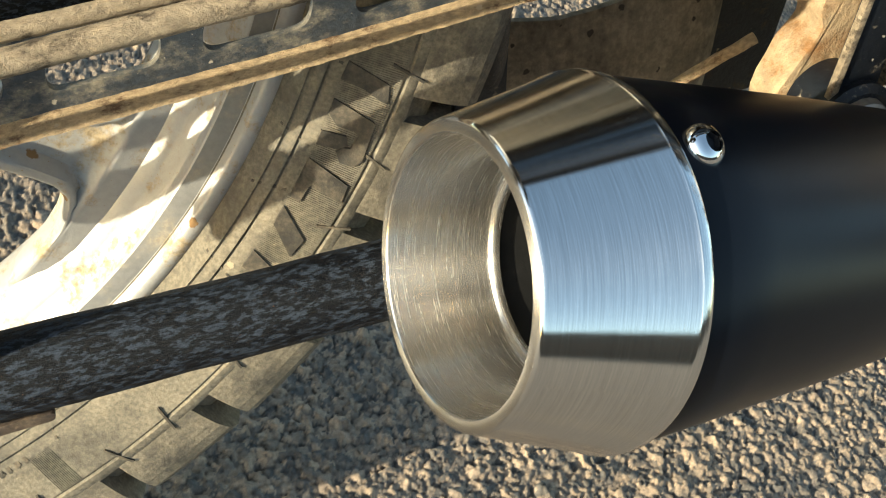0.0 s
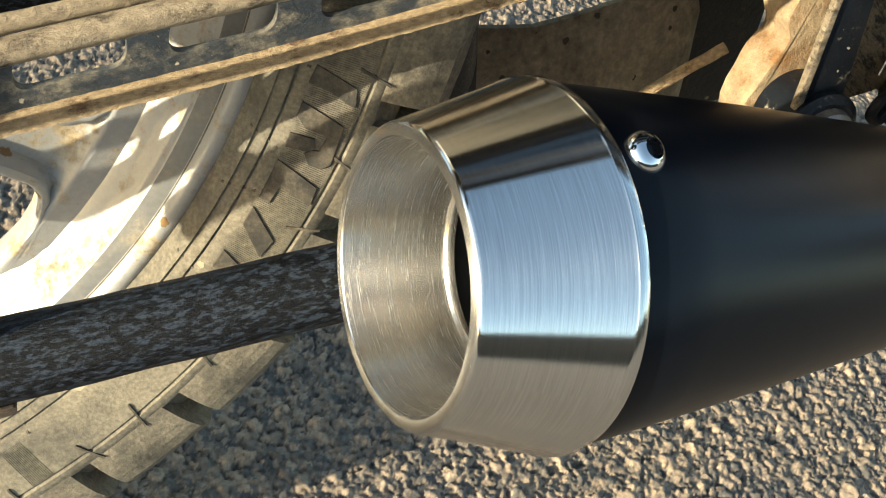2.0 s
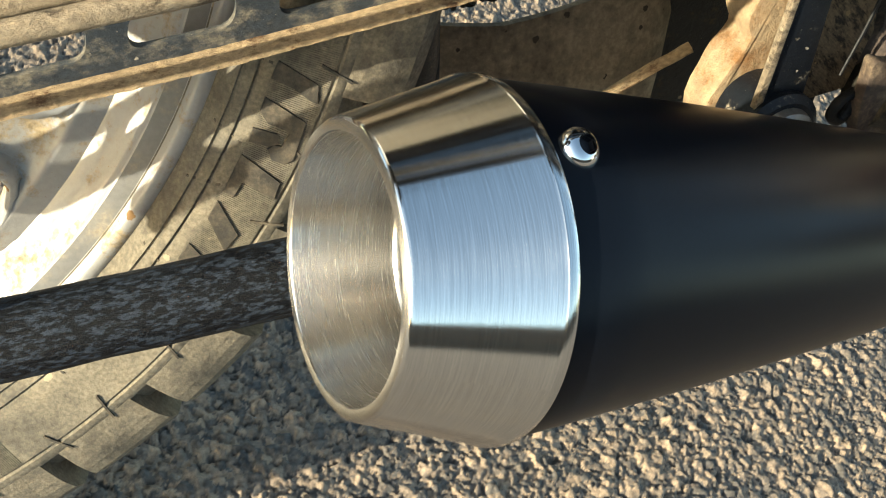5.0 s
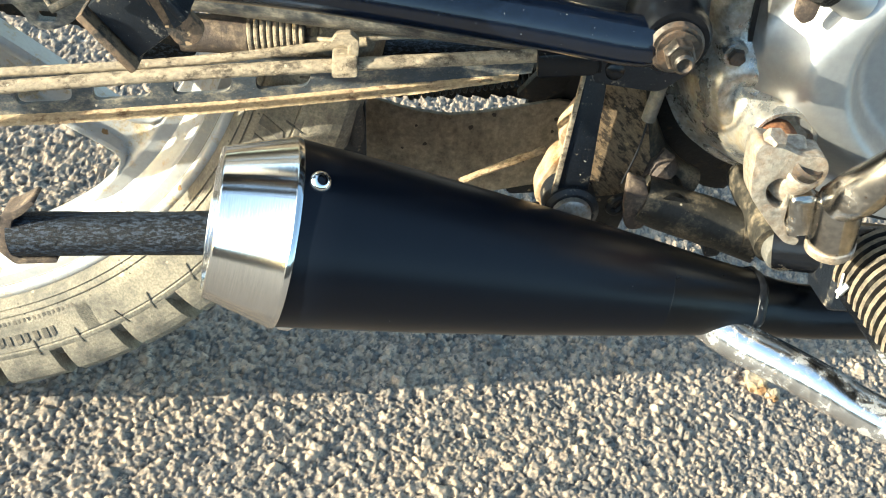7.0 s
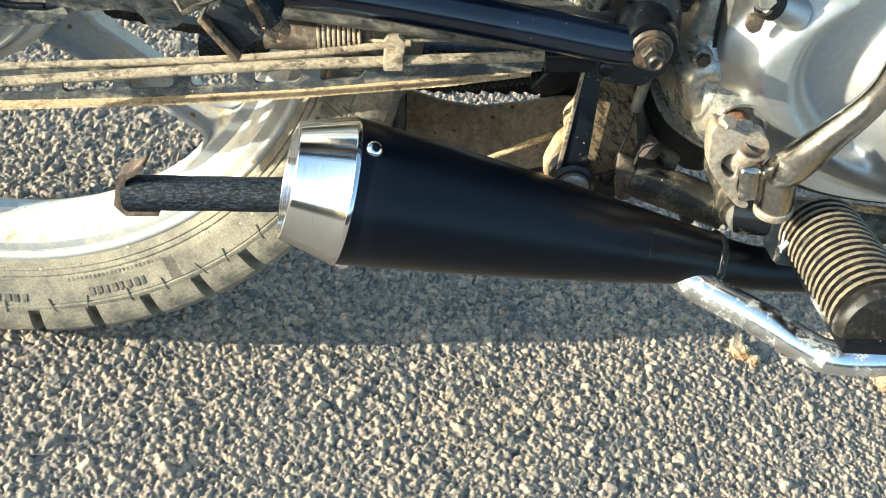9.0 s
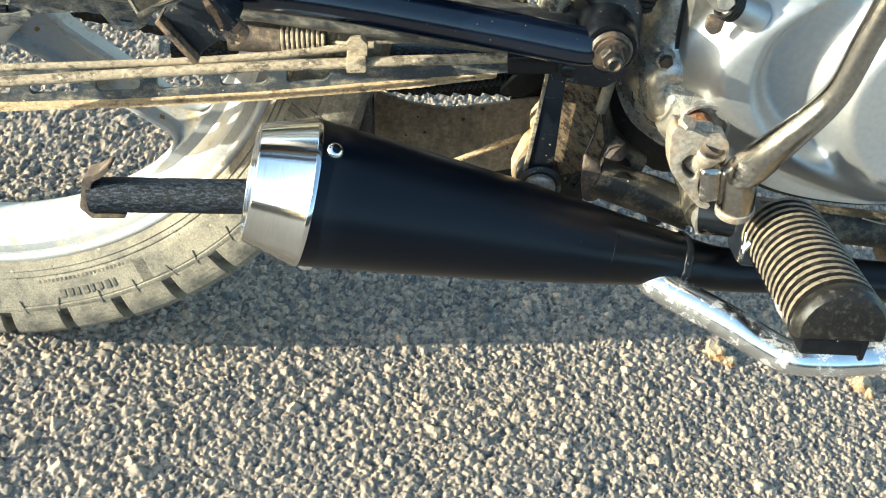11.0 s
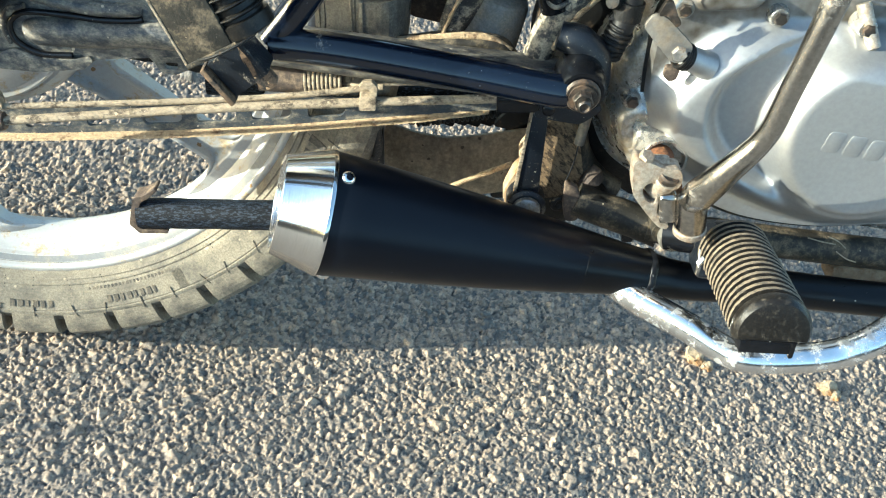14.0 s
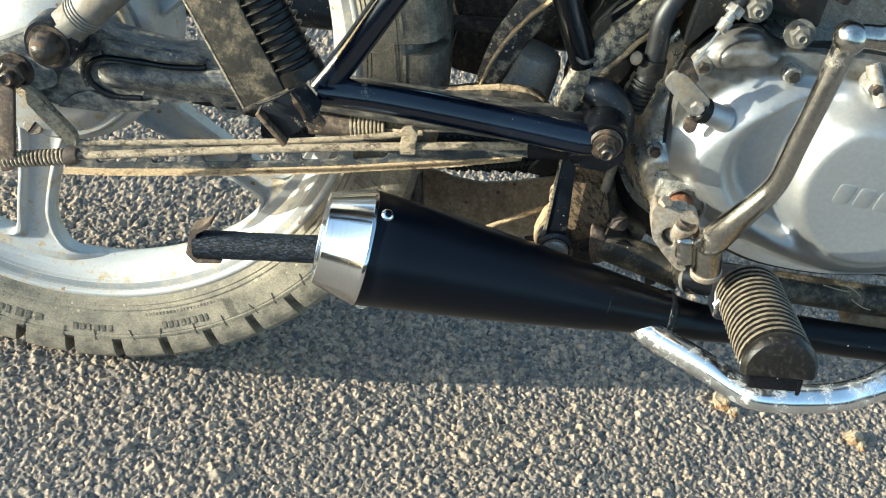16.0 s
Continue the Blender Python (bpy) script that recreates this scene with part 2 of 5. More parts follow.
M_GLOSS = material("glossy black pipe paint", (0.0022, 0.0028, 0.0042), None, rough=0.29, grain=500, patch=60, bump=0.10, depth=0.0004, tint=0.12, spec=0.25, specks=(0.30, 0.27, 0.22), speck_scale=190, speck_gate=0.84, speck_size=0.15)
M_SEAM = material("scuffed black weld", (0.004, 0.0045, 0.006), (0.42, 0.42, 0.42), 0.20, rough=0.35, metal=0.0, grain=500, patch=150, bump=0.3, spread=0.05, spec=0.3, dirt_rough=0.4)
M_SPLINE = material("rusted steel", (0.16, 0.060, 0.024), (0.30, 0.13, 0.05), 0.4, rough=0.8, grain=700, patch=200, bump=0.8, depth=0.002)
M_BODY = material("plain black bodywork", (0.012, 0.012, 0.013), None, rough=0.4, grain=200, patch=20, bump=0.05)
M_EDGE = material("rust-edged black steel", (0.125, 0.078, 0.044), (0.020, 0.017, 0.015), 0.42, rough=0.6, grain=500, patch=130, bump=0.5, spread=0.10, specks=(0.36, 0.24, 0.13), speck_scale=260, speck_gate=0.8)
M_WALL = material("weathered render", (0.085, 0.075, 0.066), (0.14, 0.07, 0.045), 0.35, rough=0.9, grain=40, patch=2.0, bump=0.3)
M_BORE = material("soot", (0.006, 0.006, 0.006), None, rough=0.9, grain=200, patch=30, bump=0.2)


def asphalt():
    """Broken stone in a grey binder: each stone has its own tone, with dust and stains on top."""
    mat = material("asphalt", (0.36, 0.346, 0.318), (0.45, 0.41, 0.34), 0.22, rough=0.92, grain=420, patch=7, bump=0.6, depth=0.0012, tint=0.22, spread=0.25)
    nt = mat.node_tree
    n, link = nt.nodes, nt.links.new
    b = n["Principled BSDF"]
    old = b.inputs["Base Color"].links[0].from_socket
    at = n.new("ShaderNodeAttribute")
    at.attribute_name = "stone"
    ramp = n.new("ShaderNodeValToRGB")
    for pos, col in ((0.0, (0.27, 0.275, 0.29)), (0.10, (0.38, 0.385, 0.40)), (0.30, (0.66, 0.66, 0.65)), (0.58, (0.97, 0.94, 0.89)), (0.78, (1.22, 1.14, 1.02)), (0.88, (1.32, 1.08, 0.92)), (0.95, (1.72, 1.66, 1.56)), (1.0, (1.15, 0.90, 0.70))):
        e = ramp.color_ramp.elements[0] if pos == 0.0 else ramp.color_ramp.elements[1] if pos == 1.0 else ramp.color_ramp.elements.new(pos)
        e.position, e.color = pos, (*col, 1)
    link(at.outputs["Fac"], ramp.inputs["Fac"])
    m = n.new("ShaderNodeMix")
    m.data_type, m.blend_type = "RGBA", "MULTIPLY"
    m.inputs["Factor"].default_value = 1.0
    link(old, m.inputs["A"])
    link(ramp.outputs["Color"], m.inputs["B"])
    link(m.outputs["Result"], b.inputs["Base Color"])
    tc = n.new("ShaderNodeTexCoord")
    grit = n.new("ShaderNodeTexVoronoi")
    grit.inputs["Scale"].default_value = 900.0
    link(tc.outputs["Object"], grit.inputs["Vector"])
    bp = n.new("ShaderNodeBump")
    bp.inputs["Strength"].default_value, bp.inputs["Distance"].default_value = 0.6, 0.0006
    link(grit.outputs["Color"], bp.inputs["Height"])
    link(b.inputs["Normal"].links[0].from_socket, bp.inputs["Normal"])
    link(bp.outputs["Normal"], b.inputs["Normal"])
    return mat


M_ASPHALT = asphalt()


def darkened(mat):
    """A spotty darker brown on the low flange, by values stored on the mesh."""
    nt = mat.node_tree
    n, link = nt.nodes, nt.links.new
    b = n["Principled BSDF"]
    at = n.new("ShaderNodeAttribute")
    at.attribute_name = "flange_mask"
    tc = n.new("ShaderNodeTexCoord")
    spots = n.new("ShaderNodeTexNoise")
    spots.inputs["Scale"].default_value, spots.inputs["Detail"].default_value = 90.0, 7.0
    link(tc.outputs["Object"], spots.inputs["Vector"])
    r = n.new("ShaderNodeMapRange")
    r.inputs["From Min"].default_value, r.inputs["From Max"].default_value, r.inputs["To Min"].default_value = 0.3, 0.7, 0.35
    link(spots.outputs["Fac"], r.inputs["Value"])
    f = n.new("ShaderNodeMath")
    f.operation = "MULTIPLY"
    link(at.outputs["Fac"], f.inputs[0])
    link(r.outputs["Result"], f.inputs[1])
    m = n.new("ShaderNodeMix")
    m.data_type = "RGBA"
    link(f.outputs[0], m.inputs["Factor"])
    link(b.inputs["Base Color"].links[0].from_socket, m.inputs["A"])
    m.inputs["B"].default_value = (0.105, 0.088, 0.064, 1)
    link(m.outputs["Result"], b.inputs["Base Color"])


darkened(M_COVER)


def turned_steel(name, colour, rough, lines):
    """Metal turned on a lathe: fine grooves round the local z axis."""
    mat = bpy.data.materials.new(name)
    mat.use_nodes = True
    nt = mat.node_tree
    n, link = nt.nodes, nt.links.new
    b = n["Principled BSDF"]
    b.inputs["Metallic"].default_value = 1.0
    tc = n.new("ShaderNodeTexCoord")
    sep = n.new("ShaderNodeSeparateXYZ")
    link(tc.outputs["Object"], sep.inputs[0])
    # polar coordinates round the axis: angle as slow, length as fast coordinate
    ang = n.new("ShaderNodeMath")
    ang.operation = "ARCTAN2"
    link(sep.outputs["Y"], ang.inputs[0])
    link(sep.outputs["X"], ang.inputs[1])
    comb = n.new("ShaderNodeCombineXYZ")
    slow = n.new("ShaderNodeMath")
    slow.operation, slow.inputs[1].default_value = "MULTIPLY", 0.0007
    link(ang.outputs[0], slow.inputs[0])
    link(slow.outputs[0], comb.inputs["X"])
    link(sep.outputs["Z"], comb.inputs["Z"])
    t = n.new("ShaderNodeTexNoise")
    t.inputs["Scale"].default_value, t.inputs["Detail"].default_value, t.inputs["Roughness"].default_value = lines, 4.0, 0.7
    link(comb.outputs[0], t.inputs["Vector"])
    big = n.new("ShaderNodeTexNoise")
    big.inputs["Scale"].default_value, big.inputs["Detail"].default_value = 60.0, 5.0
    link(tc.outputs["Object"], big.inputs["Vector"])
    mr = n.new("ShaderNodeMapRange")
    mr.inputs["To Min"].default_value, mr.inputs["To Max"].default_value = rough * 0.6, rough * 1.5
    link(t.outputs["Fac"], mr.inputs["Value"])
    link(mr.outputs["Result"], b.inputs["Roughness"])
    m = n.new("ShaderNodeMix")
    m.data_type = "RGBA"
    link(big.outputs["Fac"], m.inputs["Factor"])
    m.inputs["A"].default_value = (*[v * 0.88 for v in colour], 1)
    m.inputs["B"].default_value = (*colour, 1)
    lines_mix = n.new("ShaderNodeMix")
    lines_mix.data_type, lines_mix.blend_type = "RGBA", "MULTIPLY"
    tone = n.new("ShaderNodeMapRange")
    tone.inputs["From Min"].default_value, tone.inputs["From Max"].default_value = 0.36, 0.64
    tone.inputs["To Min"].default_value, tone.inputs["To Max"].default_value = 0.86, 1.05
    link(t.outputs["Fac"], tone.inputs["Value"])
    lines_mix.inputs["Factor"].default_value = 1.0
    link(m.outputs["Result"], lines_mix.inputs["A"])
    link(tone.outputs["Result"], lines_mix.inputs["B"])
    link(lines_mix.outputs["Result"], b.inputs["Base Color"])
    bp = n.new("ShaderNodeBump")
    bp.inputs["Strength"].default_value, bp.inputs["Distance"].default_value = 0.35, 0.00008
    link(t.outputs["Fac"], bp.inputs["Height"])
    link(bp.outputs["Normal"], b.inputs["Normal"])
    b.inputs["Anisotropic"].default_value = 0.85
    b.inputs["Anisotropic Rotation"].default_value = 0.25
    tan = n.new("ShaderNodeTangent")
    tan.direction_type, tan.axis = "RADIAL", "Z"
    link(tan.outputs[0], b.inputs["Tangent"])
    return mat


M_STEEL = turned_steel("turned stainless steel", (0.84, 0.82, 0.79), 0.12, 2600.0)
M_STEEL_IN = turned_steel("turned steel bore", (0.86, 0.82, 0.76), 0.24, 2400.0)


# ---- mesh helpers ----
def mesh_object(name, bm, mat, smooth=35.0):
    bmesh.ops.recalc_face_normals(bm, faces=bm.faces)
    me = bpy.data.meshes.new(name)
    bm.to_mesh(me)
    bm.free()
    me.materials.append(mat)
    if smooth:
        me.shade_smooth()
        me.set_sharp_from_angle(angle=radians(smooth))
    return new(name, me)


def part(name, bm, mat, parent, label="", smooth=35.0, m=None):
    ob = mesh_object(name, bm, mat, smooth)
    ob.parent = parent
    if m is not None:
        ob.matrix_basis = m
    if label:
        tagged(ob, label)
    return ob


def spline(points, steps=8):
    """A smooth line through the points (Catmull-Rom)."""
    p = [Vector(q) for q in points]
    p = [p[0] * 2 - p[1]] + p + [p[-1] * 2 - p[-2]]
    out = []
    for i in range(1, len(p) - 2):
        for k in range(steps):
            t = k / steps
            a, b, c, d = p[i - 1], p[i], p[i + 1], p[i + 2]
            out.append(0.5 * (2 * b + (c - a) * t + (2 * a - 5 * b + 4 * c - d) * t * t + (3 * b - a - 3 * c + d) * t ** 3))
    out.append(p[-2])
    return out


def tube(points, radius, seg=20, steps=8, bm=None, flat=1.0, up=(0, 0, 1), smooth=True, caps=True):
    """A round bar along the points; radius: a number or one for each point; flat: height over width."""
    bm = bm or bmesh.new()
    line = spline(points, steps) if smooth and len(points) > 2 else [Vector(q) for q in points]
    n = len(line)
    rads = [radius] * n if isinstance(radius, (int, float)) else [float(np.interp(i / (n - 1) * (len(radius) - 1), range(len(radius)), radius)) for i in range(n)]
    rings = []
    side = None
    for i, q in enumerate(line):
        way = (line[min(i + 1, n - 1)] - line[max(i - 1, 0)]).normalized()
        if side is None:
            side = way.cross(Vector(up))
            side = (side if side.length > 1e-4 else way.cross(Vector((1, 0, 0)))).normalized()
        else:
            side = (side - way * side.dot(way)).normalized()
        top = side.cross(way)
        rings.append([bm.verts.new(q + (side * math.cos(a) + top * math.sin(a) * flat) * rads[i]) for a in (2 * math.pi * k / seg for k in range(seg))])
    for r0, r1 in zip(rings, rings[1:]):
        for k in range(seg):
            bm.faces.new((r0[k], r0[(k + 1) % seg], r1[(k + 1) % seg], r1[k]))
    if caps:
        bm.faces.new(rings[0][::-1])
        bm.faces.new(rings[-1])
    return bm


def frame_of(origin, way):
    """A pose at origin whose z points along way."""
    return Matrix.Translation(origin) @ Vector(way).to_track_quat("Z", "Y").to_matrix().to_4x4()


def lathe(profile, m=None, seg=48, bm=None, closed=False, arc=None):
    """Turns (z, r) pairs round the z axis of the pose m."""
    bm = bm or bmesh.new()
    m = m or Matrix()
    rings = []
    for z, r in profile:
        if r < 1e-6:
            rings.append([bm.verts.new(m @ Vector((0, 0, z)))])
        else:
            rings.append([bm.verts.new(m @ Vector((r * math.cos(2 * math.pi * k / seg), r * math.sin(2 * math.pi * k / seg), z))) for k in range(seg)])
    pairs = list(zip(rings, rings[1:])) + ([(rings[-1], rings[0])] if closed else [])
    for r0, r1 in pairs:
        for k in range(seg):
            j = (k + 1) % seg
            if len(r0) == 1 and len(r1) == 1:
                continue
            if len(r0) == 1:
                bm.faces.new((r0[0], r1[j], r1[k]))
            elif len(r1) == 1:
                bm.faces.new((r0[k], r0[j], r1[0]))
            else:
                bm.faces.new((r0[k], r0[j], r1[j], r1[k]))
    return bm


def bevelled(bm, width, segments=2, angle=30.0):
    edges = [e for e in bm.edges if len(e.link_faces) == 2 and e.calc_face_angle(0.0) > radians(angle)]
    bmesh.ops.bevel(bm, geom=edges, offset=width, segments=segments, affect="EDGES", profile=0.6, clamp_overlap=True)
    return bm


def plate(outline, y0, y1, holes=(), bevel=0.0, bm=None, m=None):
    """A flat piece in the x-z plane, from y0 to y1, with holes right through it."""
    own = bmesh.new()
    for loop in (outline, *holes):
        vs = [own.verts.new((x, y0, z)) for x, z in loop]
        for i in range(len(vs)):
            own.edges.new((vs[i], vs[(i + 1) % len(vs)]))
    bmesh.ops.triangle_fill(own, use_beauty=True, edges=own.edges[:])
    out = bmesh.ops.extrude_face_region(own, geom=own.faces[:])
    for v in out["geom"]:
        if isinstance(v, bmesh.types.BMVert):
            v.co.y += y1 - y0
    bmesh.ops.recalc_face_normals(own, faces=own.faces)
    bmesh.ops.dissolve_limit(own, angle_limit=0.02, verts=own.verts, edges=own.edges)
    if bevel:
        bevelled(own, bevel, 2)
    if m is not None:
        own.transform(m)
    return joined(bm, own)


def joined(bm, own):
    """Adds own to bm, and returns the whole."""
    if bm is None:
        return own
    me = bpy.data.meshes.new("scratch")
    own.to_mesh(me)
    own.free()
    bm.from_mesh(me)
    bpy.data.meshes.remove(me)
    return bm


def block(size, m=None, bevel=0.0, bm=None, segments=2):
    own = bmesh.new()
    bmesh.ops.create_cube(own, size=1.0)
    own.transform(Matrix.Diagonal((*size, 1)))
    if bevel:
        bevelled(own, bevel, segments)
    if m is not None:
        own.transform(m)
    return joined(bm, own)


def hexagon(radius, height, m, bm=None, washer=0.0, stud=0.0, dome=0.0012, stud_radius=0.0):
    """A hexagon head on a washer, with the end of its stud."""
    own = bmesh.new()
    if washer:
        lathe([(0, 0), (0, washer), (0.0018, washer), (0.0018, 0)], seg=24, bm=own)
    base = 0.0018 if washer else 0.0
    prof = [(base, radius), (base + height - dome, radius), (base + height, radius * 0.86), (base + height, 0)]
    lathe([(base, 0)] + prof, seg=6, bm=own)
    if stud:
        end = stud_radius or radius * 0.5
        lathe([(base + height, end), (base + height + stud - 0.001, end), (base + height + stud, end * 0.72), (base + height + stud - 0.0012, end * 0.5), (base + height + stud - 0.0012, 0)], seg=20, bm=own)
    own.transform(m)
    return joined(bm, own)


def coil(a, b, radius, wire, turns, seg=8, per_turn=16):
    """A helical spring from a to b."""
    m = frame_of(a, Vector(b) - Vector(a))
    length = (Vector(b) - Vector(a)).length
    n = int(turns * per_turn)
    pts = [m @ Vector((radius * math.cos(2 * math.pi * i / per_turn), radius * math.sin(2 * math.pi * i / per_turn), length * i / n)) for i in range(n + 1)]
    return tube(pts, wire, seg=seg, smooth=False)


def rounded(outline, radius, steps=5):
    """The outline with its corners rounded."""
    out = []
    n = len(outline)
    for i in range(n):
        p, a, b = Vector(outline[i]), Vector(outline[i - 1]), Vector(outline[(i + 1) % n])
        r = min(radius, (a - p).length * 0.45, (b - p).length * 0.45)
        s, e = p + (a - p).normalized() * r, p + (b - p).normalized() * r
        for k in range(steps + 1):
            t = k / steps
            q = s * (1 - t) ** 2 + p * 2 * t * (1 - t) + e * t * t
            out.append((q.x, q.y))
    return out


def roughen(bm, amount, scale, seed=0.0):
    """Small unevenness, as of dirt and casting skin."""
    for v in bm.verts:
        v.co += noise.noise_vector(v.co * scale + Vector((seed, seed, seed))) * amount
    return bm


def smooth_step(a, b, v):
    t = min(1.0, max(0.0, (v - a) / (b - a)))
    return t * t * (3 - 2 * t)


# ---- ground ----
def spaced(edges):
    """Coordinates that run through stretches of (start, end, step)."""
    out = []
    for start, end, step in edges:
        out += list(np.linspace(start, end, max(2, int(round((end - start) / step)) + 1)))[:-1]
    return np.array(out + [edges[-1][1]])


def ground():
    """Asphalt of broken stone bound together, fine round the motorcycle and coarse out to the horizon."""
    rng = np.random.default_rng(7)
    xs = spaced([(-400, -30, 90), (-30, -2, 4), (-2, -0.32, 0.06), (-0.32, -0.12, 0.0020), (-0.12, 0.90, 0.0010), (0.90, 1.10, 0.0022), (1.10, 3, 0.06), (3, 30, 4), (30, 400, 90)])
    ys = spaced([(-400, -30, 90), (-30, -2, 4), (-2, -0.26, 0.06), (-0.26, 0.13, 0.0010), (0.13, 0.50, 0.0018), (0.50, 1.00, 0.0045), (1.00, 3, 0.06), (3, 30, 4), (30, 400, 90)])
    gx, gy = np.meshgrid(xs, ys)
    shape = gx.shape
    px, py = gx.ravel(), gy.ravel()
    fine = (px > -0.32) & (px < 1.10) & (py > -0.26) & (py < 1.00)
    height, tone = np.full(px.size, -0.0012), np.full(px.size, 0.25)
    qx, qy = px[fine], py[fine]

    def smooth_grid(scale):
        # smooth random values, one for each node of a square grid
        g = rng.normal(0, 1, (int(1.9 / scale) + 3, int(1.7 / scale) + 3))
        u, v = (qx + 0.52) / scale, (qy + 0.46) / scale
        i, j = u.astype(int), v.astype(int)
        a, b = u - i, v - j
        a, b = a * a * (3 - 2 * a), b * b * (3 - 2 * b)
        return (g[i, j] * (1 - a) + g[i + 1, j] * a) * (1 - b) + (g[i, j + 1] * (1 - a) + g[i + 1, j + 1] * a) * b

    wx = qx + 0.0010 * smooth_grid(0.0033) + 0.0005 * smooth_grid(0.0016)
    wy = qy + 0.0010 * smooth_grid(0.0033) + 0.0005 * smooth_grid(0.0016)
    best, pick = np.full(qx.size, -1.0), np.zeros(qx.size)
    for cell, low, high, up, keep in ((0.0062, 0.0013, 0.0033, 0.0007, 0.72), (0.0040, 0.0009, 0.0023, 0.0003, 0.85), (0.0026, 0.0006, 0.0015, -0.0004, 0.9)):
        nx, ny = int(1.9 / cell), int(1.7 / cell)
        jx, jy = rng.uniform(0.05, 0.95, (nx, ny)), rng.uniform(0.05, 0.95, (nx, ny))
        top = up + rng.normal(0.0, 0.0009, (nx, ny)) - 0.02 * (rng.random((nx, ny)) > keep)
        tilt = rng.normal(0.0, 0.50, (2, nx, ny))
        radius = rng.uniform(low, high, (nx, ny))
        turn = rng.uniform(0, 2 * math.pi, (nx, ny))
        sides = rng.uniform(0.7, 1.4, (5, nx, ny))
        shade = rng.random((nx, ny))
        ix, iy = ((qx + 0.52) / cell).astype(int), ((qy + 0.46) / cell).astype(int)
        for du in (-1, 0, 1):
            for dv in (-1, 0, 1):
                u, v = ix + du, iy + dv
                dx, dy = wx - ((u + jx[u, v]) * cell - 0.52), wy - ((v + jy[u, v]) * cell - 0.46)
                far = np.full(qx.size, -1.0)
                for k in range(5):
                    ang = turn[u, v] + k * 2 * math.pi / 5
                    far = np.maximum(far, (dx * np.cos(ang) + dy * np.sin(ang)) * sides[k, u, v])
                over = np.maximum(0.0, far - radius[u, v] * 0.8)
                h = top[u, v] + tilt[0, u, v] * dx + tilt[1, u, v] * dy - over * 2.3
                win = h > best
                best = np.where(win, h, best)
                pick = np.where(win, shade[u, v], pick)
    # dark binder shows between the stones
    pick = np.where(best < -0.0014, 0.10, pick) * np.clip((best + 0.0034) / 0.0016, 0.0, 1.0)
    best = np.maximum(best, -0.0034) + 0.00022 * smooth_grid(0.0012) + rng.normal(0, 0.00016, qx.size)
    inside = np.minimum.reduce([qx + 0.32, 1.10 - qx, qy + 0.26, 1.00 - qy])
    blend = np.clip(inside / 0.06, 0, 1)
    wave = 0.0010 * np.sin(qx * 21 + 1.3) * np.sin(qy * 17 + 0.4)
    height[fine], tone[fine] = (best * 0.8 + wave - 0.0012) * blend - 0.0012 * (1 - blend), pick * blend + 0.25 * (1 - blend)
    n = px.size
    me = bpy.data.meshes.new("ground")
    me.vertices.add(n)
    me.vertices.foreach_set("co", np.stack([px, py, height], 1).ravel().astype(np.float32))
    idx = np.arange(n).reshape(shape)
    quads = np.stack([idx[:-1, :-1], idx[:-1, 1:], idx[1:, 1:], idx[1:, :-1]], -1).reshape(-1, 4)
    me.loops.add(quads.size)
    me.loops.foreach_set("vertex_index", quads.ravel().astype(np.int32))
    me.polygons.add(len(quads))
    me.polygons.foreach_set("loop_start", np.arange(0, quads.size, 4, dtype=np.int32))
    me.update(calc_edges=True)
    me.attributes.new("stone", "FLOAT", "POINT").data.foreach_set("value", tone.astype(np.float32))
    me.materials.append(M_ASPHALT)
    return tagged(new("ground", me), "coarse tan-grey asphalt of broken stone", "ground", kind="structure")


ground()

# ---- motorcycle ----
LEAN_ANGLE = 12.38
bike = new("motorcycle")
bike.matrix_basis = pose(0, 0.0293, 0.2975, -LEAN_ANGLE, 0, 0)
tagged(bike, "dusty small commuter motorcycle leaning on its stand on asphalt", "motorcycle")
# In the motorcycle's own axes x points ahead, y to its left, z up, from the middle of the rear hub.
WHEEL = pose(0, 0, 0, -90, 0, 0)      # turns a lathe's z to the wheel's axle
RIGHT = (0, -1, 0)


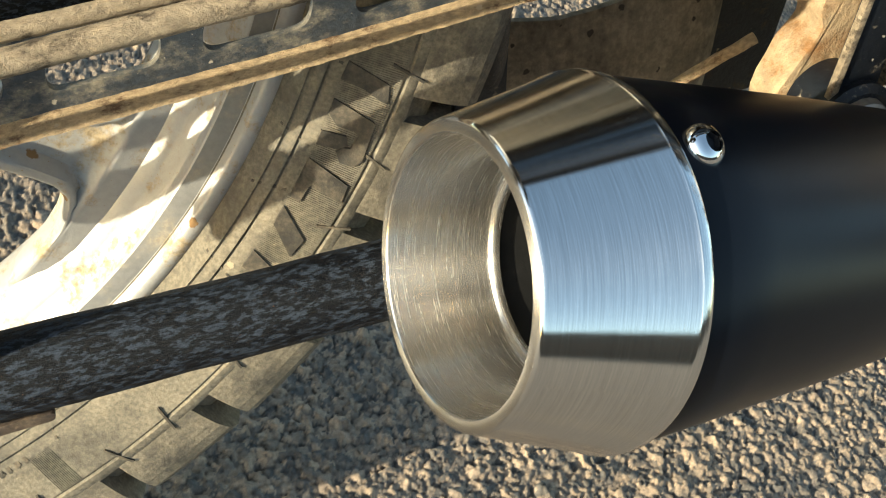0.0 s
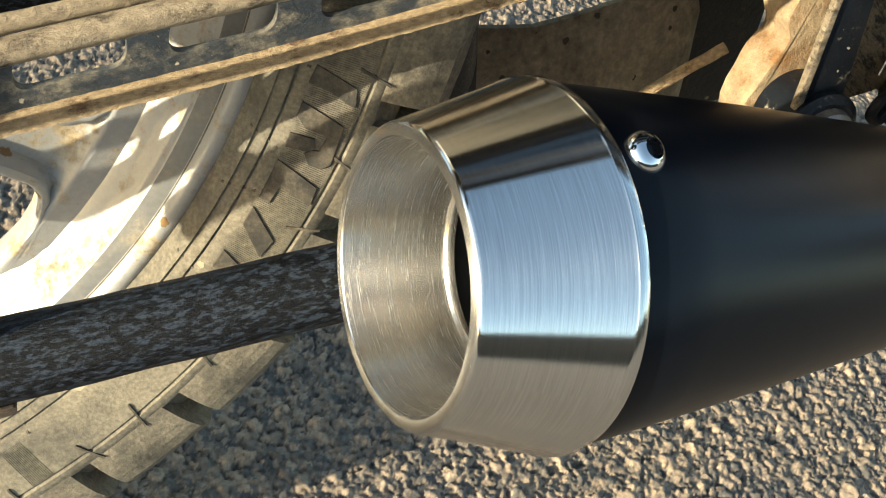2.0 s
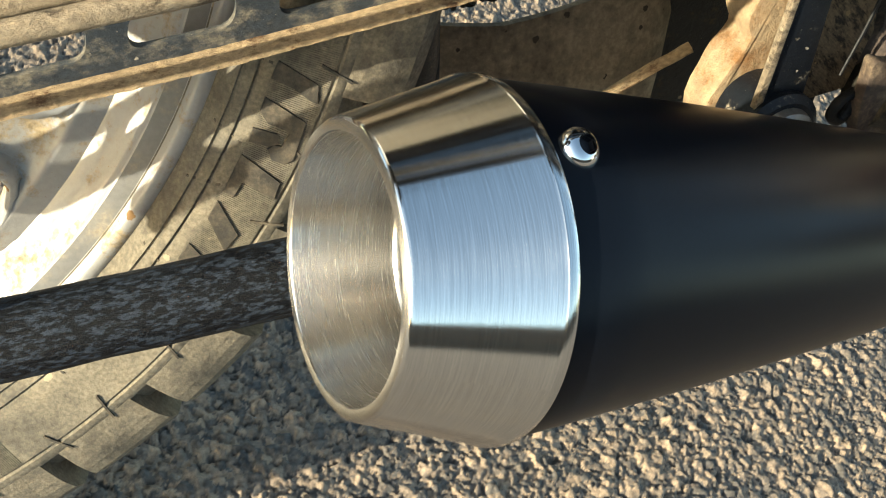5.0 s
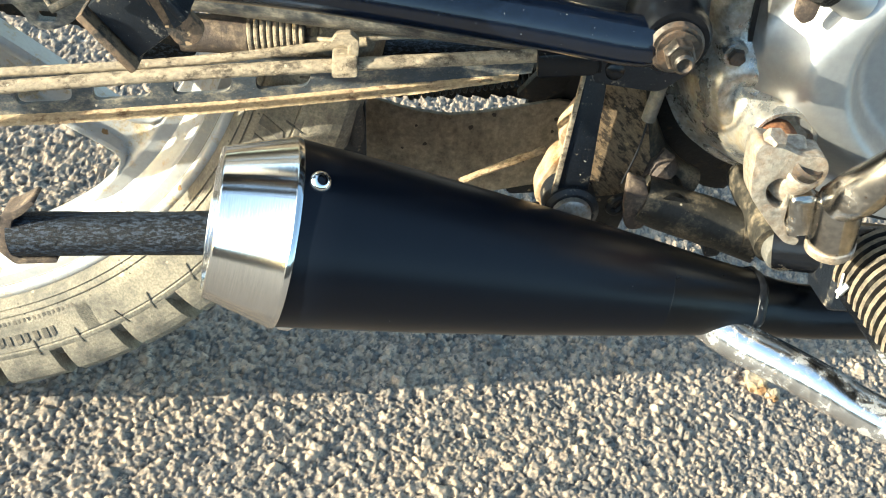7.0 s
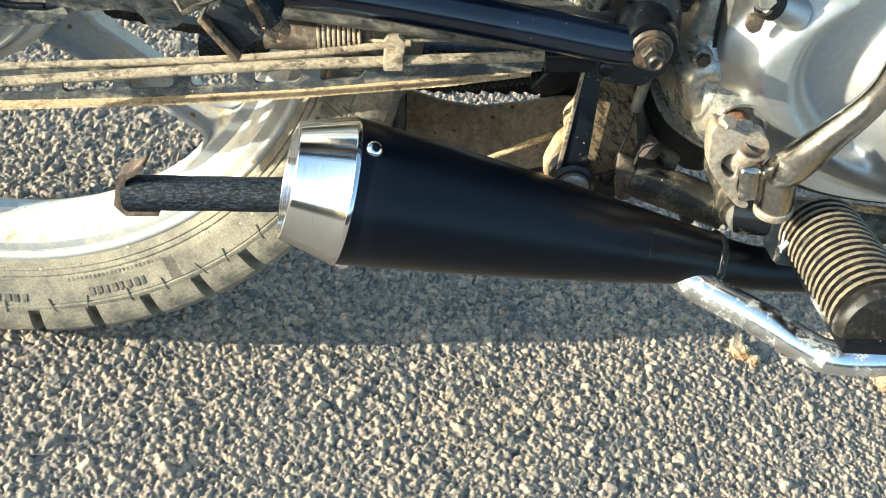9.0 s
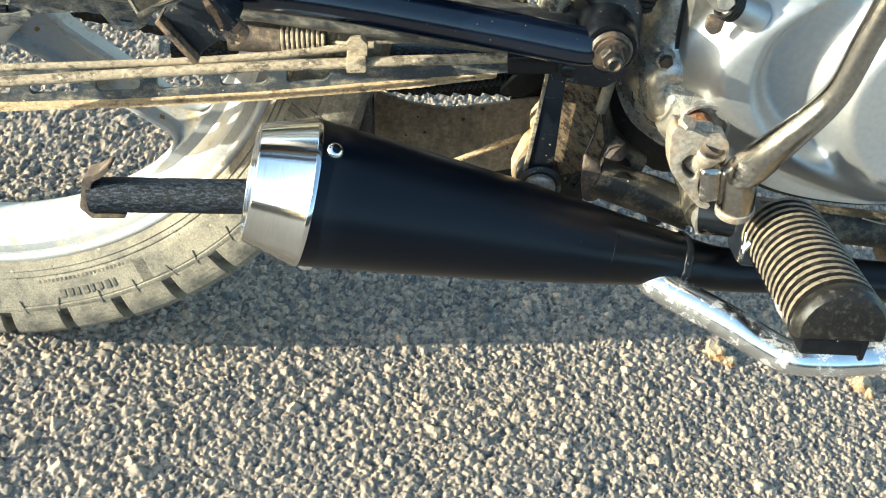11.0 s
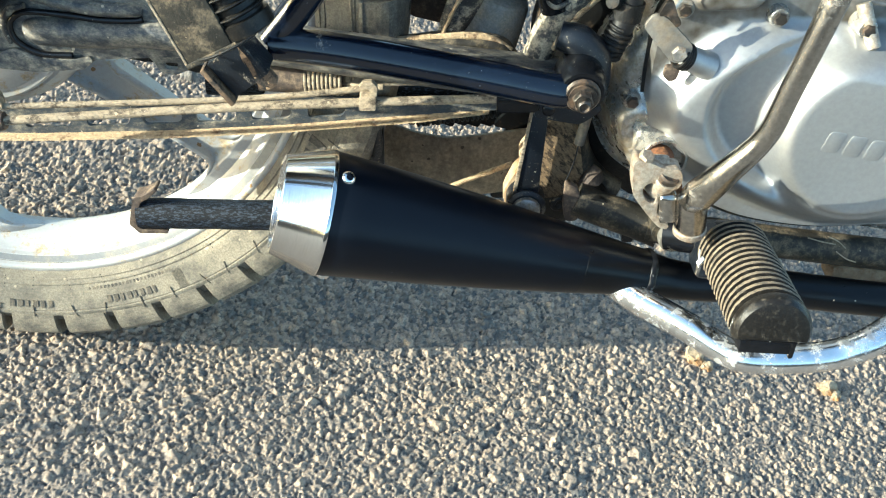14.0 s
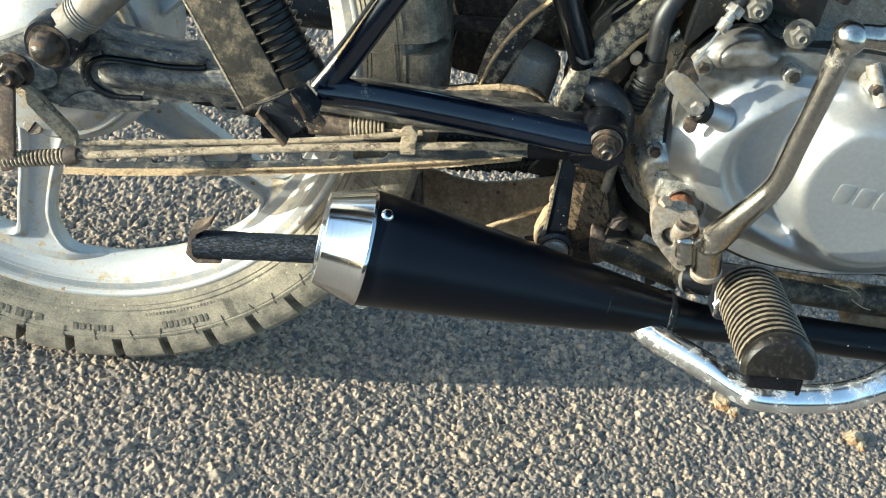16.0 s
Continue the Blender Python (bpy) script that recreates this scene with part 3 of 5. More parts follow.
def rear_wheel():
    # bead, lip, step, inner ledge and the slope down to the web
    half = [(-0.0300, 0.2435), (-0.0324, 0.2430), (-0.0333, 0.2412), (-0.0331, 0.2388), (-0.0318, 0.2376), (-0.0292, 0.2370), (-0.0286, 0.2364), (-0.0278, 0.2306), (-0.0270, 0.2300), (-0.0240, 0.2298),
            (-0.0233, 0.2290), (-0.0228, 0.2284), (-0.0180, 0.2262), (-0.0176, 0.2252), (-0.0110, 0.2190), (-0.0050, 0.2160), (-0.0020, 0.2155)]
    prof = half + [(-z, r) for z, r in reversed(half)] + [(0.024, 0.240), (0.012, 0.230), (-0.012, 0.230), (-0.024, 0.240)]
    rim = part("rear_wheel_rim", lathe(prof, WHEEL, seg=200, closed=True), M_ALLOY, bike, "dusty silver-painted cast alloy rim", smooth=50)
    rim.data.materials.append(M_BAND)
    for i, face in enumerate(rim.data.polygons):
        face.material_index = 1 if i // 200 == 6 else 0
    # spokes: two rails with a recessed web between them, flaring out into the rim
    # radius, width behind and ahead of the middle line, depth, depth of the pocket
    rows = [(0.045, 0.040, 0.040, 0.021, 0.6), (0.06, 0.032, 0.031, 0.020, 0.9), (0.08, 0.0250, 0.0220, 0.0190, 1.0), (0.11, 0.0195, 0.0170, 0.0172, 1.0), (0.14, 0.0168, 0.0155, 0.0162, 1.0), (0.160, 0.0158, 0.0155, 0.0158, 1.0), (0.175, 0.0148, 0.0170, 0.0155, 1.0),
            (0.186, 0.0138, 0.0205, 0.0153, 1.0), (0.195, 0.0130, 0.0250, 0.0151, 1.0), (0.202, 0.0130, 0.0300, 0.0150, 0.95), (0.2050, 0.0138, 0.0330, 0.0149, 0.9), (0.2080, 0.0160, 0.0375, 0.0148, 0.75),
            (0.2103, 0.0200, 0.0430, 0.0147, 0.5), (0.2122, 0.0260, 0.0500, 0.0146, 0.2), (0.2135, 0.0340, 0.0570, 0.0145, 0.0), (0.2145, 0.0480, 0.0660, 0.0144, 0.0), (0.2200, 0.0720, 0.0800, 0.0140, 0.0), (0.2255, 0.0920, 0.0940, 0.0134, 0.0)]
    across = [-1, -0.985, -0.95, -0.88, -0.80, -0.72, -0.62, -0.52, -0.42, -0.2, 0.0, 0.2, 0.42, 0.52, 0.62, 0.72, 0.80, 0.88, 0.95, 0.985, 1]
    for lean, slim in ((-8, 1.0), (60, 0.62), (126, 1.0), (205, 1.0), (280, 1.0)):
        bm = bmesh.new()
        turn = pose(0, 0, 0, 0, 180 - lean, 0)
        rings = []
        for r, w_back, w_ahead, d, deep in rows:
            ring = []
            if 0.10 < r < 0.2125:
                w_ahead = max(0.0125, w_ahead * slim)
            for face in (-1, 1):
                for u in across if face < 0 else across[::-1]:
                    a, w = abs(u), w_back if u > 0 else w_ahead
                    edge = 0.0030 * smooth_step(0.86, 1.0, a)
                    web = 0.0065 * deep * smooth_step(1.0 - 0.0050 / w, 1.0 - 0.0078 / w, a)
                    # the flare turns back towards the middle plane at its tips
                    thin = 1.0 - 0.75 * smooth_step(0.030, 0.085, a * w) * smooth_step(0.200, 0.214, r)
                    y = -(d - max(edge, web)) * thin if face < 0 else 0.0
                    ang = u * w / r
                    ring.append(bm.verts.new(turn @ Vector((r * math.sin(ang), y, r * math.cos(ang)))))
            rings.append(ring)
        for a, b in zip(rings, rings[1:]):
            n = len(a)
            for i in range(n):
                bm.faces.new((a[i], a[(i + 1) % n], b[(i + 1) % n], b[i]))
        bm.faces.new(rings[0])
        bm.faces.new(rings[-1])
        part("spoke", bm, M_ALLOY, rim, smooth=60)
    hub = lathe([(0.050, 0.0), (0.050, 0.078), (0.046, 0.084), (0.030, 0.088), (0.0, 0.0890), (-0.022, 0.0880), (-0.032, 0.0845), (-0.0365, 0.0790), (-0.0365, 0.0)], WHEEL, seg=72)
    part("hub", hub, M_ALLOY, rim)
    panel = lathe([(-0.0360, 0.0), (-0.0360, 0.0755), (-0.0450, 0.0758), (-0.0475, 0.0740), (-0.0478, 0.0690), (-0.0495, 0.0672), (-0.0530, 0.0550), (-0.0570, 0.0420), (-0.0640, 0.0340), (-0.0680, 0.0220), (-0.0690, 0.0)], WHEEL, seg=72)
    part("brake_panel", panel, M_ALLOY, bike, "dusty cast brake panel in the rear hub")
    plug = part("slotted_plug", lathe([(-0.006, 0), (-0.006, 0.0075), (0.0015, 0.0078), (0.0026, 0.0066), (0.003, 0)], frame_of((-0.0062, -0.0475, -0.0675), RIGHT), seg=24), M_CLAMP, rim)
    # a thin dark bar on the plug's face stands in for the recess
    part("slot", block((0.0125, 0.0012, 0.0014), pose(-0.0062, -0.0505, -0.0675, 0, -60, 0)), M_SOCKET, plug)


def tyre():
    half = [(-0.0290, 0.2365), (-0.0310, 0.2420), (-0.0350, 0.2440), (-0.0394, 0.2469), (-0.0388, 0.2474), (-0.0390, 0.2479), (-0.0404, 0.2483), (-0.0417, 0.2508), (-0.0405, 0.2512), (-0.0408, 0.2517), (-0.0425, 0.2522),
            (-0.0443, 0.2590), (-0.0464, 0.2650), (-0.0487, 0.2720), (-0.0478, 0.2724), (-0.0480, 0.2729), (-0.0494, 0.2734), (-0.0497, 0.2766), (-0.0490, 0.2776), (-0.0456, 0.2800), (-0.0440, 0.2840), (-0.0420, 0.2876), (-0.0360, 0.2896), (-0.0200, 0.2908), (-0.0050, 0.2912)]
    prof = half + [(-z, r) for z, r in reversed(half)]
    t = part("rear_tyre", lathe(prof, WHEEL, seg=200), M_TYRE, bike, "worn block-tread rear tyre coated with tan dust", smooth=60)

    def tread_block(rows, angle, gap, taper):
        # rows: (y, r) across the top; the block stands on the carcass
        bm = bmesh.new()
        a = radians(angle - gap) / 2
        top = []
        for s, (y, r) in ((s, q) for s in (-1, -0.33, 0.33, 1) for q in rows):
            top.append(bm.verts.new((r * math.sin(a * s), y, r * math.cos(a * s))))
        n = len(rows)
        low = []
        for s, (y, r) in ((s, q) for s in (-1, -0.33, 0.33, 1) for q in rows):
            low.append(bm.verts.new(((r - 0.014) * math.sin(a * s * taper), y * 0.88, (r - 0.014) * math.cos(a * s * taper))))
        for i in range(3):
            for j in range(n - 1):
                k = i * n + j
                bm.faces.new((top[k], top[k + 1], top[k + n + 1], top[k + n]))
        for i in range(3):
            for k0 in (i * n, i * n + n - 1):
                bm.faces.new((top[k0], top[k0 + n], low[k0 + n], low[k0]))
        for j in range(n - 1):
            for k0 in (j, 3 * n + j):
                bm.faces.new((top[k0], top[k0 + 1], low[k0 + 1], low[k0]))
        bmesh.ops.recalc_face_normals(bm, faces=bm.faces)
        me = bpy.data.meshes.new("tread_block")
        bm.to_mesh(me)
        bm.free()
        me.materials.append(M_BLOCK)
        return me

    shoulder = tread_block([(-0.0497, 0.2765), (-0.0502, 0.2810), (-0.0505, 0.2865), (-0.0503, 0.2905), (-0.0492, 0.2955), (-0.0450, 0.3008), (-0.0340, 0.3050), (-0.0190, 0.3074)], 9.0, 1.8, 1.0)
    shoulder_l = tread_block([(-y, r) for y, r in [(-0.0497, 0.2765), (-0.0502, 0.2810), (-0.0505, 0.2865), (-0.0503, 0.2905), (-0.0492, 0.2955), (-0.0450, 0.3008), (-0.0340, 0.3050), (-0.0190, 0.3074)]], 9.0, 1.8, 1.0)
    middle = tread_block([(-0.0150, 0.3076), (0.0, 0.3080), (0.0150, 0.3076)], 9.0, 1.4, 0.96)
    for k in range(40):
        for me, shift in ((shoulder, 0.0), (middle, 4.5), (shoulder_l, 0.0)):
            ob = new("tread_block", me)
            ob.parent = t
            ob.matrix_basis = pose(0, 0, 0, 0, 180 - (8.8 + 9.0 * k + shift), 0)
    def on_wall(angle, rad, lift=0.0):
        # a point of the right sidewall, by degrees ahead of straight down
        y = float(np.interp(rad, [0.2440, 0.2480, 0.2590, 0.2700, 0.2780, 0.2830, 0.2890], [-0.0350, -0.0400, -0.0443, -0.0480, -0.0497, -0.0496, -0.0505]))
        return Vector((rad * math.sin(radians(angle)), y - lift, -rad * math.cos(radians(angle))))

    def pad(outline, lift=0.0014, bm=None):
        # a raised pad with the given outline of (degrees, radius)
        bm = bm or bmesh.new()
        top = [bm.verts.new(on_wall(u, v, lift)) for u, v in outline]
        low = [bm.verts.new(on_wall(u, v, -0.0008)) for u, v in outline]
        bm.faces.new(top)
        for i in range(len(top)):
            j = (i + 1) % len(top)
            bm.faces.new((top[i], top[j], low[j], low[i]))
        return bm

    # the maker's mark as plain raised shapes, with hatching round them
    for shape in ([(76.86, 0.2554), (78.25, 0.2559), (77.55, 0.2684), (76.27, 0.2701), (76.29, 0.2680), (76.71, 0.2625)],
                  [(74.22, 0.2558), (75.39, 0.2556), (74.72, 0.2690), (71.80, 0.2702), (71.25, 0.2682), (71.17, 0.2644), (71.80, 0.2620), (72.27, 0.2632), (72.41, 0.2655), (73.47, 0.2661), (73.69, 0.2641), (73.61, 0.2592)],
                  [(71.78, 0.2561), (72.89, 0.2558), (73.13, 0.2629), (72.52, 0.2645), (72.02, 0.2620)],
                  [(67.30, 0.2564), (70.62, 0.2560), (69.84, 0.2698), (68.45, 0.2706), (68.72, 0.2597), (67.26, 0.2596)],
                  [(64.77, 0.2565), (66.41, 0.2563), (64.73, 0.2668), (63.09, 0.2661)], [(62.2, 0.2560), (60.6, 0.2560), (60.0, 0.2690), (61.2, 0.2700)]):
        part("sidewall_mark", pad(shape, 0.0011), M_MARK, t, smooth=0)
    bm = bmesh.new()
    for a0, a1 in ((60.0, 84.0), (36.8, 38.6)):
        for u in np.arange(a0, a1, 0.15):
            pad([(u, 0.2552), (u + 0.07, 0.2552), (u + 0.07, 0.2716), (u, 0.2716)], 0.0005, bm)
    tagged(part("hatching", bm, M_TYRE, t, smooth=0), kind="stuff")
    # moulded lines ahead of the mark, rubbed pale by dust
    def moulded_line(points, width, lift):
        bm = bmesh.new()
        for (u0, r0), (u1, r1) in zip(points, points[1:]):
            du, dr = radians(u1 - u0) * 0.265, r1 - r0
            size = math.hypot(du, dr)
            nu, nr = math.degrees(-dr / size * width / 0.265), du / size * width
            pad([(u0 + nu, r0 + nr), (u1 + nu, r1 + nr), (u1 - nu, r1 - nr), (u0 - nu, r0 - nr)], lift, bm)
        return part("moulded_line", bm, M_LINE, t, "dusty moulded line", smooth=0)

    moulded_line([(102.1, 0.2505), (102.3, 0.2581), (103.1, 0.2642), (104.2, 0.2688)], 0.0006, 0.0010)
    moulded_line([(104.2, 0.2688), (101.4, 0.2693), (97.8, 0.2702), (93.0, 0.2708), (87.0, 0.2710)], 0.0005, 0.0010)
    moulded_line([(101.9, 0.2521), (98.2, 0.2523), (92.0, 0.2524)], 0.0005, 0.0008)
    moulded_line([(109.0, 0.2764), (105.1, 0.2762)], 0.0011, 0.0016)
    moulded_line([(102.4, 0.2766), (97.7, 0.2766), (92.0, 0.2766)], 0.0013, 0.0016)
    rng = random.Random(3)
    bm = bmesh.new()
    for u in np.arange(-60, 110, 6.3):
        for rad, n in ((0.2500, 0.0045), (0.2728, 0.0050)):
            v = float(u) + rng.uniform(-1, 1)
            b = rng.uniform(-0.8, 0.8)
            pad([(v, rad - n), (v + 0.18, rad - n), (v + 0.18 + b, rad + n), (v + b, rad + n)], 0.0010, bm)
    tagged(part("moulding_pattern", bm, M_MARK, t, smooth=0), kind="stuff")
    # small writing that cannot be read: rows of little bars
    bm = bmesh.new()
    for a0, a1, rad, h, gap in ((20, 37, 0.2545, 0.0016, 0.75), (23, 33, 0.2655, 0.0030, 1.3), (5, 13, 0.2668, 0.0030, 1.4), (-10, -2, 0.2650, 0.0036, 1.9)):
        u = a0
        while u < a1:
            w = gap * rng.uniform(0.35, 0.7)
            pad([(u, rad - h), (u + w, rad - h), (u + w, rad + h * rng.uniform(0.4, 1)), (u, rad + h)], 0.0007, bm)
            u += gap
    tagged(part("small_lettering", bm, M_MARK, t, smooth=0), kind="stuff")
    return t


# -- muffler: its z runs from the outlet to the front, from the seam of the end cap --
PIPE_AXIS = Vector((0.991, 0.104, -0.083)).normalized()
PIPE = frame_of((0.272, -0.148, -0.046), PIPE_AXIS)


def muffler():
    body = part("muffler", lathe([(-0.001, 0.0355), (-0.001, 0.0408), (0.0, 0.0413), (0.02, 0.0397), (0.06, 0.0362), (0.117, 0.0303), (0.165, 0.0246), (0.178, 0.0229), (0.178, 0.018)], seg=96), M_SATIN, bike,
                "new satin black megaphone muffler with a steel end cap", m=PIPE)
    cap = part("end_cap", lathe([(-0.001, 0.034), (0.0006, 0.0410), (0.0003, 0.0419), (-0.0006, 0.0422), (-0.0022, 0.0420), (-0.0026, 0.0416), (-0.0306, 0.0327), (-0.0312, 0.0324), (-0.0315, 0.0319)], seg=128), M_STEEL, body,
               "turned stainless steel cone-shaped outlet")
    part("lip", lathe([(-0.0315, 0.0319), (-0.0316, 0.0317), (-0.0316, 0.0296), (-0.0313, 0.0293)], seg=128), M_STEEL_IN, cap)
    part("bore", lathe([(-0.0313, 0.0293), (-0.0300, 0.0291), (-0.0064, 0.0256), (-0.0060, 0.0250), (-0.0060, 0.0243), (-0.0054, 0.0240), (-0.0042, 0.0240)], seg=128), M_STEEL_IN, body)
    part("inner_tube", lathe([(-0.0042, 0.0240), (-0.0040, 0.0252), (0.03, 0.0240), (0.12, 0.018), (0.14, 0.0)], seg=64), M_BORE, body, "soot-black inside of the outlet")
    for angle in (109, 245, 0):
        d = Vector((0, math.cos(radians(angle)), math.sin(radians(angle))))
        d = (d - PIPE_AXIS * d.dot(PIPE_AXIS)).normalized()
        d = PIPE.to_3x3().inverted() @ d
        lean = PIPE.to_3x3().inverted() @ Vector((0, -1, 0))
        m = frame_of(Vector((0, 0, 0.0068)) + d * 0.0396, (d + Vector((0, 0, 0.16)) + lean * 0.35).normalized())
        head = lathe([(0.0, 0.0), (0.0, 0.0046), (0.0013, 0.0047), (0.0026, 0.0044), (0.0036, 0.0036), (0.0042, 0.0026), (0.0043, 0.0023), (0.0026, 0.0019), (0.0022, 0.0)], m, seg=32)
        part("screw", head, M_SCREW, body, "polished button-head screw")
        part("socket", lathe([(0.00275, 0.0), (0.00275, 0.00185), (0.0038, 0.0021)], m, seg=6), M_SOCKET, body, smooth=0)
    part("front_cone", roughen(lathe([(0.177, 0.018), (0.177, 0.0226), (0.1775, 0.0230), (0.190, 0.0214), (0.200, 0.0200), (0.212, 0.0184), (0.222, 0.0174), (0.2285, 0.0170), (0.2285, 0.012)], seg=72), 0.0002, 60), M_GLOSS, body, "glossy black painted front of the muffler with dust specks")
    # weld seam and the header pipe
    weld = lathe([(0.2262, 0.0160), (0.2272, 0.0174), (0.2284, 0.0180), (0.2300, 0.0181), (0.2314, 0.0174), (0.2326, 0.0150)], seg=90)
    part("weld_seam", roughen(weld, 0.0009, 210), M_SEAM, body, "scuffed weld seam")
    a = Vector((0.272, -0.148, -0.046)) + PIPE_AXIS * 0.231
    part("header_pipe", tube([tuple(a - PIPE_AXIS * 0.01), tuple(a), tuple(a + PIPE_AXIS * 0.03), (0.59, -0.1175, -0.062), (0.66, -0.113, -0.060), (0.74, -0.108, -0.055)], [0.0160, 0.0158, 0.0140, 0.0132, 0.0130, 0.0130], seg=32),
         M_GLOSS, bike, "black painted exhaust pipe")


def stand():
    leg = part("stand_leg", roughen(tube([(0.1410, -0.100, -0.1090), (0.245, -0.100, -0.0885), (0.32, -0.096, -0.0740), (0.395, -0.092, -0.0595)], 0.0112, seg=20, flat=0.96), 0.0005, 120), M_STAND, bike, "scratched black folded centre-stand leg")
    foot = plate(rounded([(0.1430, -0.0945), (0.1485, -0.0905), (0.1540, -0.0830), (0.1515, -0.0825), (0.1455, -0.0885), (0.1380, -0.0925), (0.1355, -0.1160), (0.1440, -0.1225), (0.1630, -0.1175), (0.1630, -0.1150), (0.1450, -0.1185), (0.1400, -0.1140)], 0.002), -0.107, -0.094, bevel=0.0008)
    part("foot_plate", roughen(foot, 0.0008, 140), M_RUST, leg, "bent rusty foot plate")
    part("stand_leg", tube([(0.147, 0.100, -0.1075), (0.245, 0.100, -0.0885), (0.46, 0.085, -0.047)], 0.0105, seg=16), M_STAND, bike)
    part("stand_pivot_tube", tube([(0.462, -0.084, -0.047), (0.462, 0.11, -0.047)], 0.011, seg=20), M_DARK, bike)


def swingarm():
    outline = rounded([(-0.026, 0.010), (-0.0133, 0.0175), (0.0074, 0.0306), (0.0200, 0.0420), (0.0400, 0.0470), (0.0517, 0.0452), (0.0677, 0.0409), (0.0879, 0.0391), (0.108, 0.0391), (0.1281, 0.0417), (0.1390, 0.0385), (0.1420, 0.0330), (0.24, 0.0400), (0.335, 0.047), (0.40, 0.054), (0.43, 0.056), (0.425, 0.040), (0.36, 0.034), (0.24, 0.021), (0.155, 0.009), (0.1046, -0.0039), (0.0977, -0.0116), (0.0686, -0.0201), (0.0476, -0.0224), (0.0265, -0.0242), (0.0056, -0.0222), (-0.015, -0.017), (-0.026, -0.010)], 0.004)
    arm = part("swingarm", roughen(plate(outline, -0.082, -0.060, bevel=0.004), 0.0004, 90), M_ARM, bike, "dusty black pressed-steel swingarm")
    bulge = tube([(0.0600, -0.0790, 0.0070), (0.067, -0.0795, 0.0092), (0.090, -0.080, 0.0128), (0.110, -0.080, 0.0160), (0.131, -0.080, 0.0205), (0.16, -0.080, 0.0245), (0.26, -0.079, 0.0310), (0.41, -0.078, 0.0420)], [0.0070, 0.0102, 0.0104, 0.0100, 0.0096, 0.0100, 0.0115, 0.0125], seg=28, flat=1.0)
    part("arm_tube", bulge, M_ARM, arm)
    part("pressed_rib", roughen(tube([(0.060, -0.0815, 0.0330), (0.068, -0.0825, 0.0335), (0.088, -0.0830, 0.0330), (0.108, -0.0830, 0.0335), (0.126, -0.0825, 0.0365), (0.134, -0.0815, 0.0370)], [0.0022, 0.0040, 0.0046, 0.0046, 0.0042, 0.0026], seg=18), 0.0004, 120), M_ARM, arm)
    # a raised black bead draws the dark line of the groove
    part("groove_bead", tube([(0.1350, -0.0832, 0.0325), (0.1296, -0.0835, 0.0305), (0.1095, -0.0838, 0.0268), (0.0893, -0.0838, 0.0255), (0.0630, -0.0838, 0.0228), (0.0528, -0.0838, 0.0168), (0.0500, -0.0838, 0.0090), (0.0549, -0.0838, -0.0005), (0.0694, -0.0838, -0.0058), (0.0901, -0.0838, -0.0028)], 0.0021, seg=12), M_BLACK, arm)
    part("weld_lip", roughen(tube([(0.0600, -0.0835, 0.0262), (0.0505, -0.0840, 0.0210), (0.0462, -0.0840, 0.0105), (0.0505, -0.0840, -0.0025)], [0.0016, 0.0026, 0.0026, 0.0014], seg=12), 0.0004, 160), M_FLAKE, arm)
    part("arm_tube_left", tube([(-0.02, 0.082, 0.0), (0.16, 0.080, 0.0225), (0.41, 0.078, 0.0575)], 0.016, seg=16), M_BLACK_DUSTY, arm)
    part("arm_ear", roughen(plate(rounded([(0.028, -0.0238), (0.0476, -0.0218), (0.0686, -0.0195), (0.0977, -0.0110), (0.1042, -0.0045), (0.1020, -0.0008), (0.0901, -0.0052), (0.0694, -0.0085), (0.052, -0.0050), (0.040, -0.0120)], 0.003), -0.0850, -0.0815, bevel=0.0014), 0.0004, 90), M_ARM, arm)
    part("lug", plate(rounded([(0.130, 0.006), (0.1418, -0.0032), (0.1453, -0.0091), (0.1544, -0.0096), (0.1640, -0.0034), (0.170, 0.010)], 0.004), -0.073, -0.068, holes=[rounded([(0.1470, -0.0010), (0.1570, 0.0005), (0.1565, -0.0045), (0.1480, -0.0055)], 0.002)], bevel=0.0006), M_ARM, arm, "pressed lug with a slot")
    # axle end
    adj = plate(rounded([(-0.022, 0.011), (0.016, 0.013), (0.030, 0.006), (0.030, -0.006), (0.014, -0.014), (-0.022, -0.012)], 0.008), -0.088, -0.082, bevel=0.0015)
    part("chain_adjuster", adj, M_ARM, arm)
    part("axle_nut", hexagon(0.0105, 0.009, frame_of((0.0, -0.088, 0.0), RIGHT), washer=0.0135, stud=0.007), M_NUT, arm, "oily brown axle nut")
    # shock absorber foot on its stud
    eye = lathe([(-0.012, 0.009), (-0.012, 0.0175), (-0.009, 0.019), (0.009, 0.019), (0.012, 0.0175), (0.012, 0.009)], frame_of((0.034, -0.098, 0.0365), RIGHT), seg=36)
    shock = part("shock_absorber", eye, M_BLACK_DUSTY, bike, "rear shock absorber with a grey steel body")
    part("cap_nut", lathe([(0.0, 0.0), (0.0, 0.0150), (0.002, 0.0150), (0.002, 0.0118), (0.007, 0.0112), (0.013, 0.0085), (0.0165, 0.0045), (0.0172, 0.0)], frame_of((0.034, -0.110, 0.0365), RIGHT), seg=24), M_NUT, shock, "worn brown domed nut")
    part("shock_body", tube([(0.040, -0.098, 0.045), (0.066, -0.100, 0.075), (0.135, -0.105, 0.155)], 0.0132, seg=28), M_GREY, shock)
    part("shock_collar", coil((0.050, -0.0985, 0.0565), (0.057, -0.099, 0.0645), 0.0134, 0.0011, 4), M_GREY, shock)


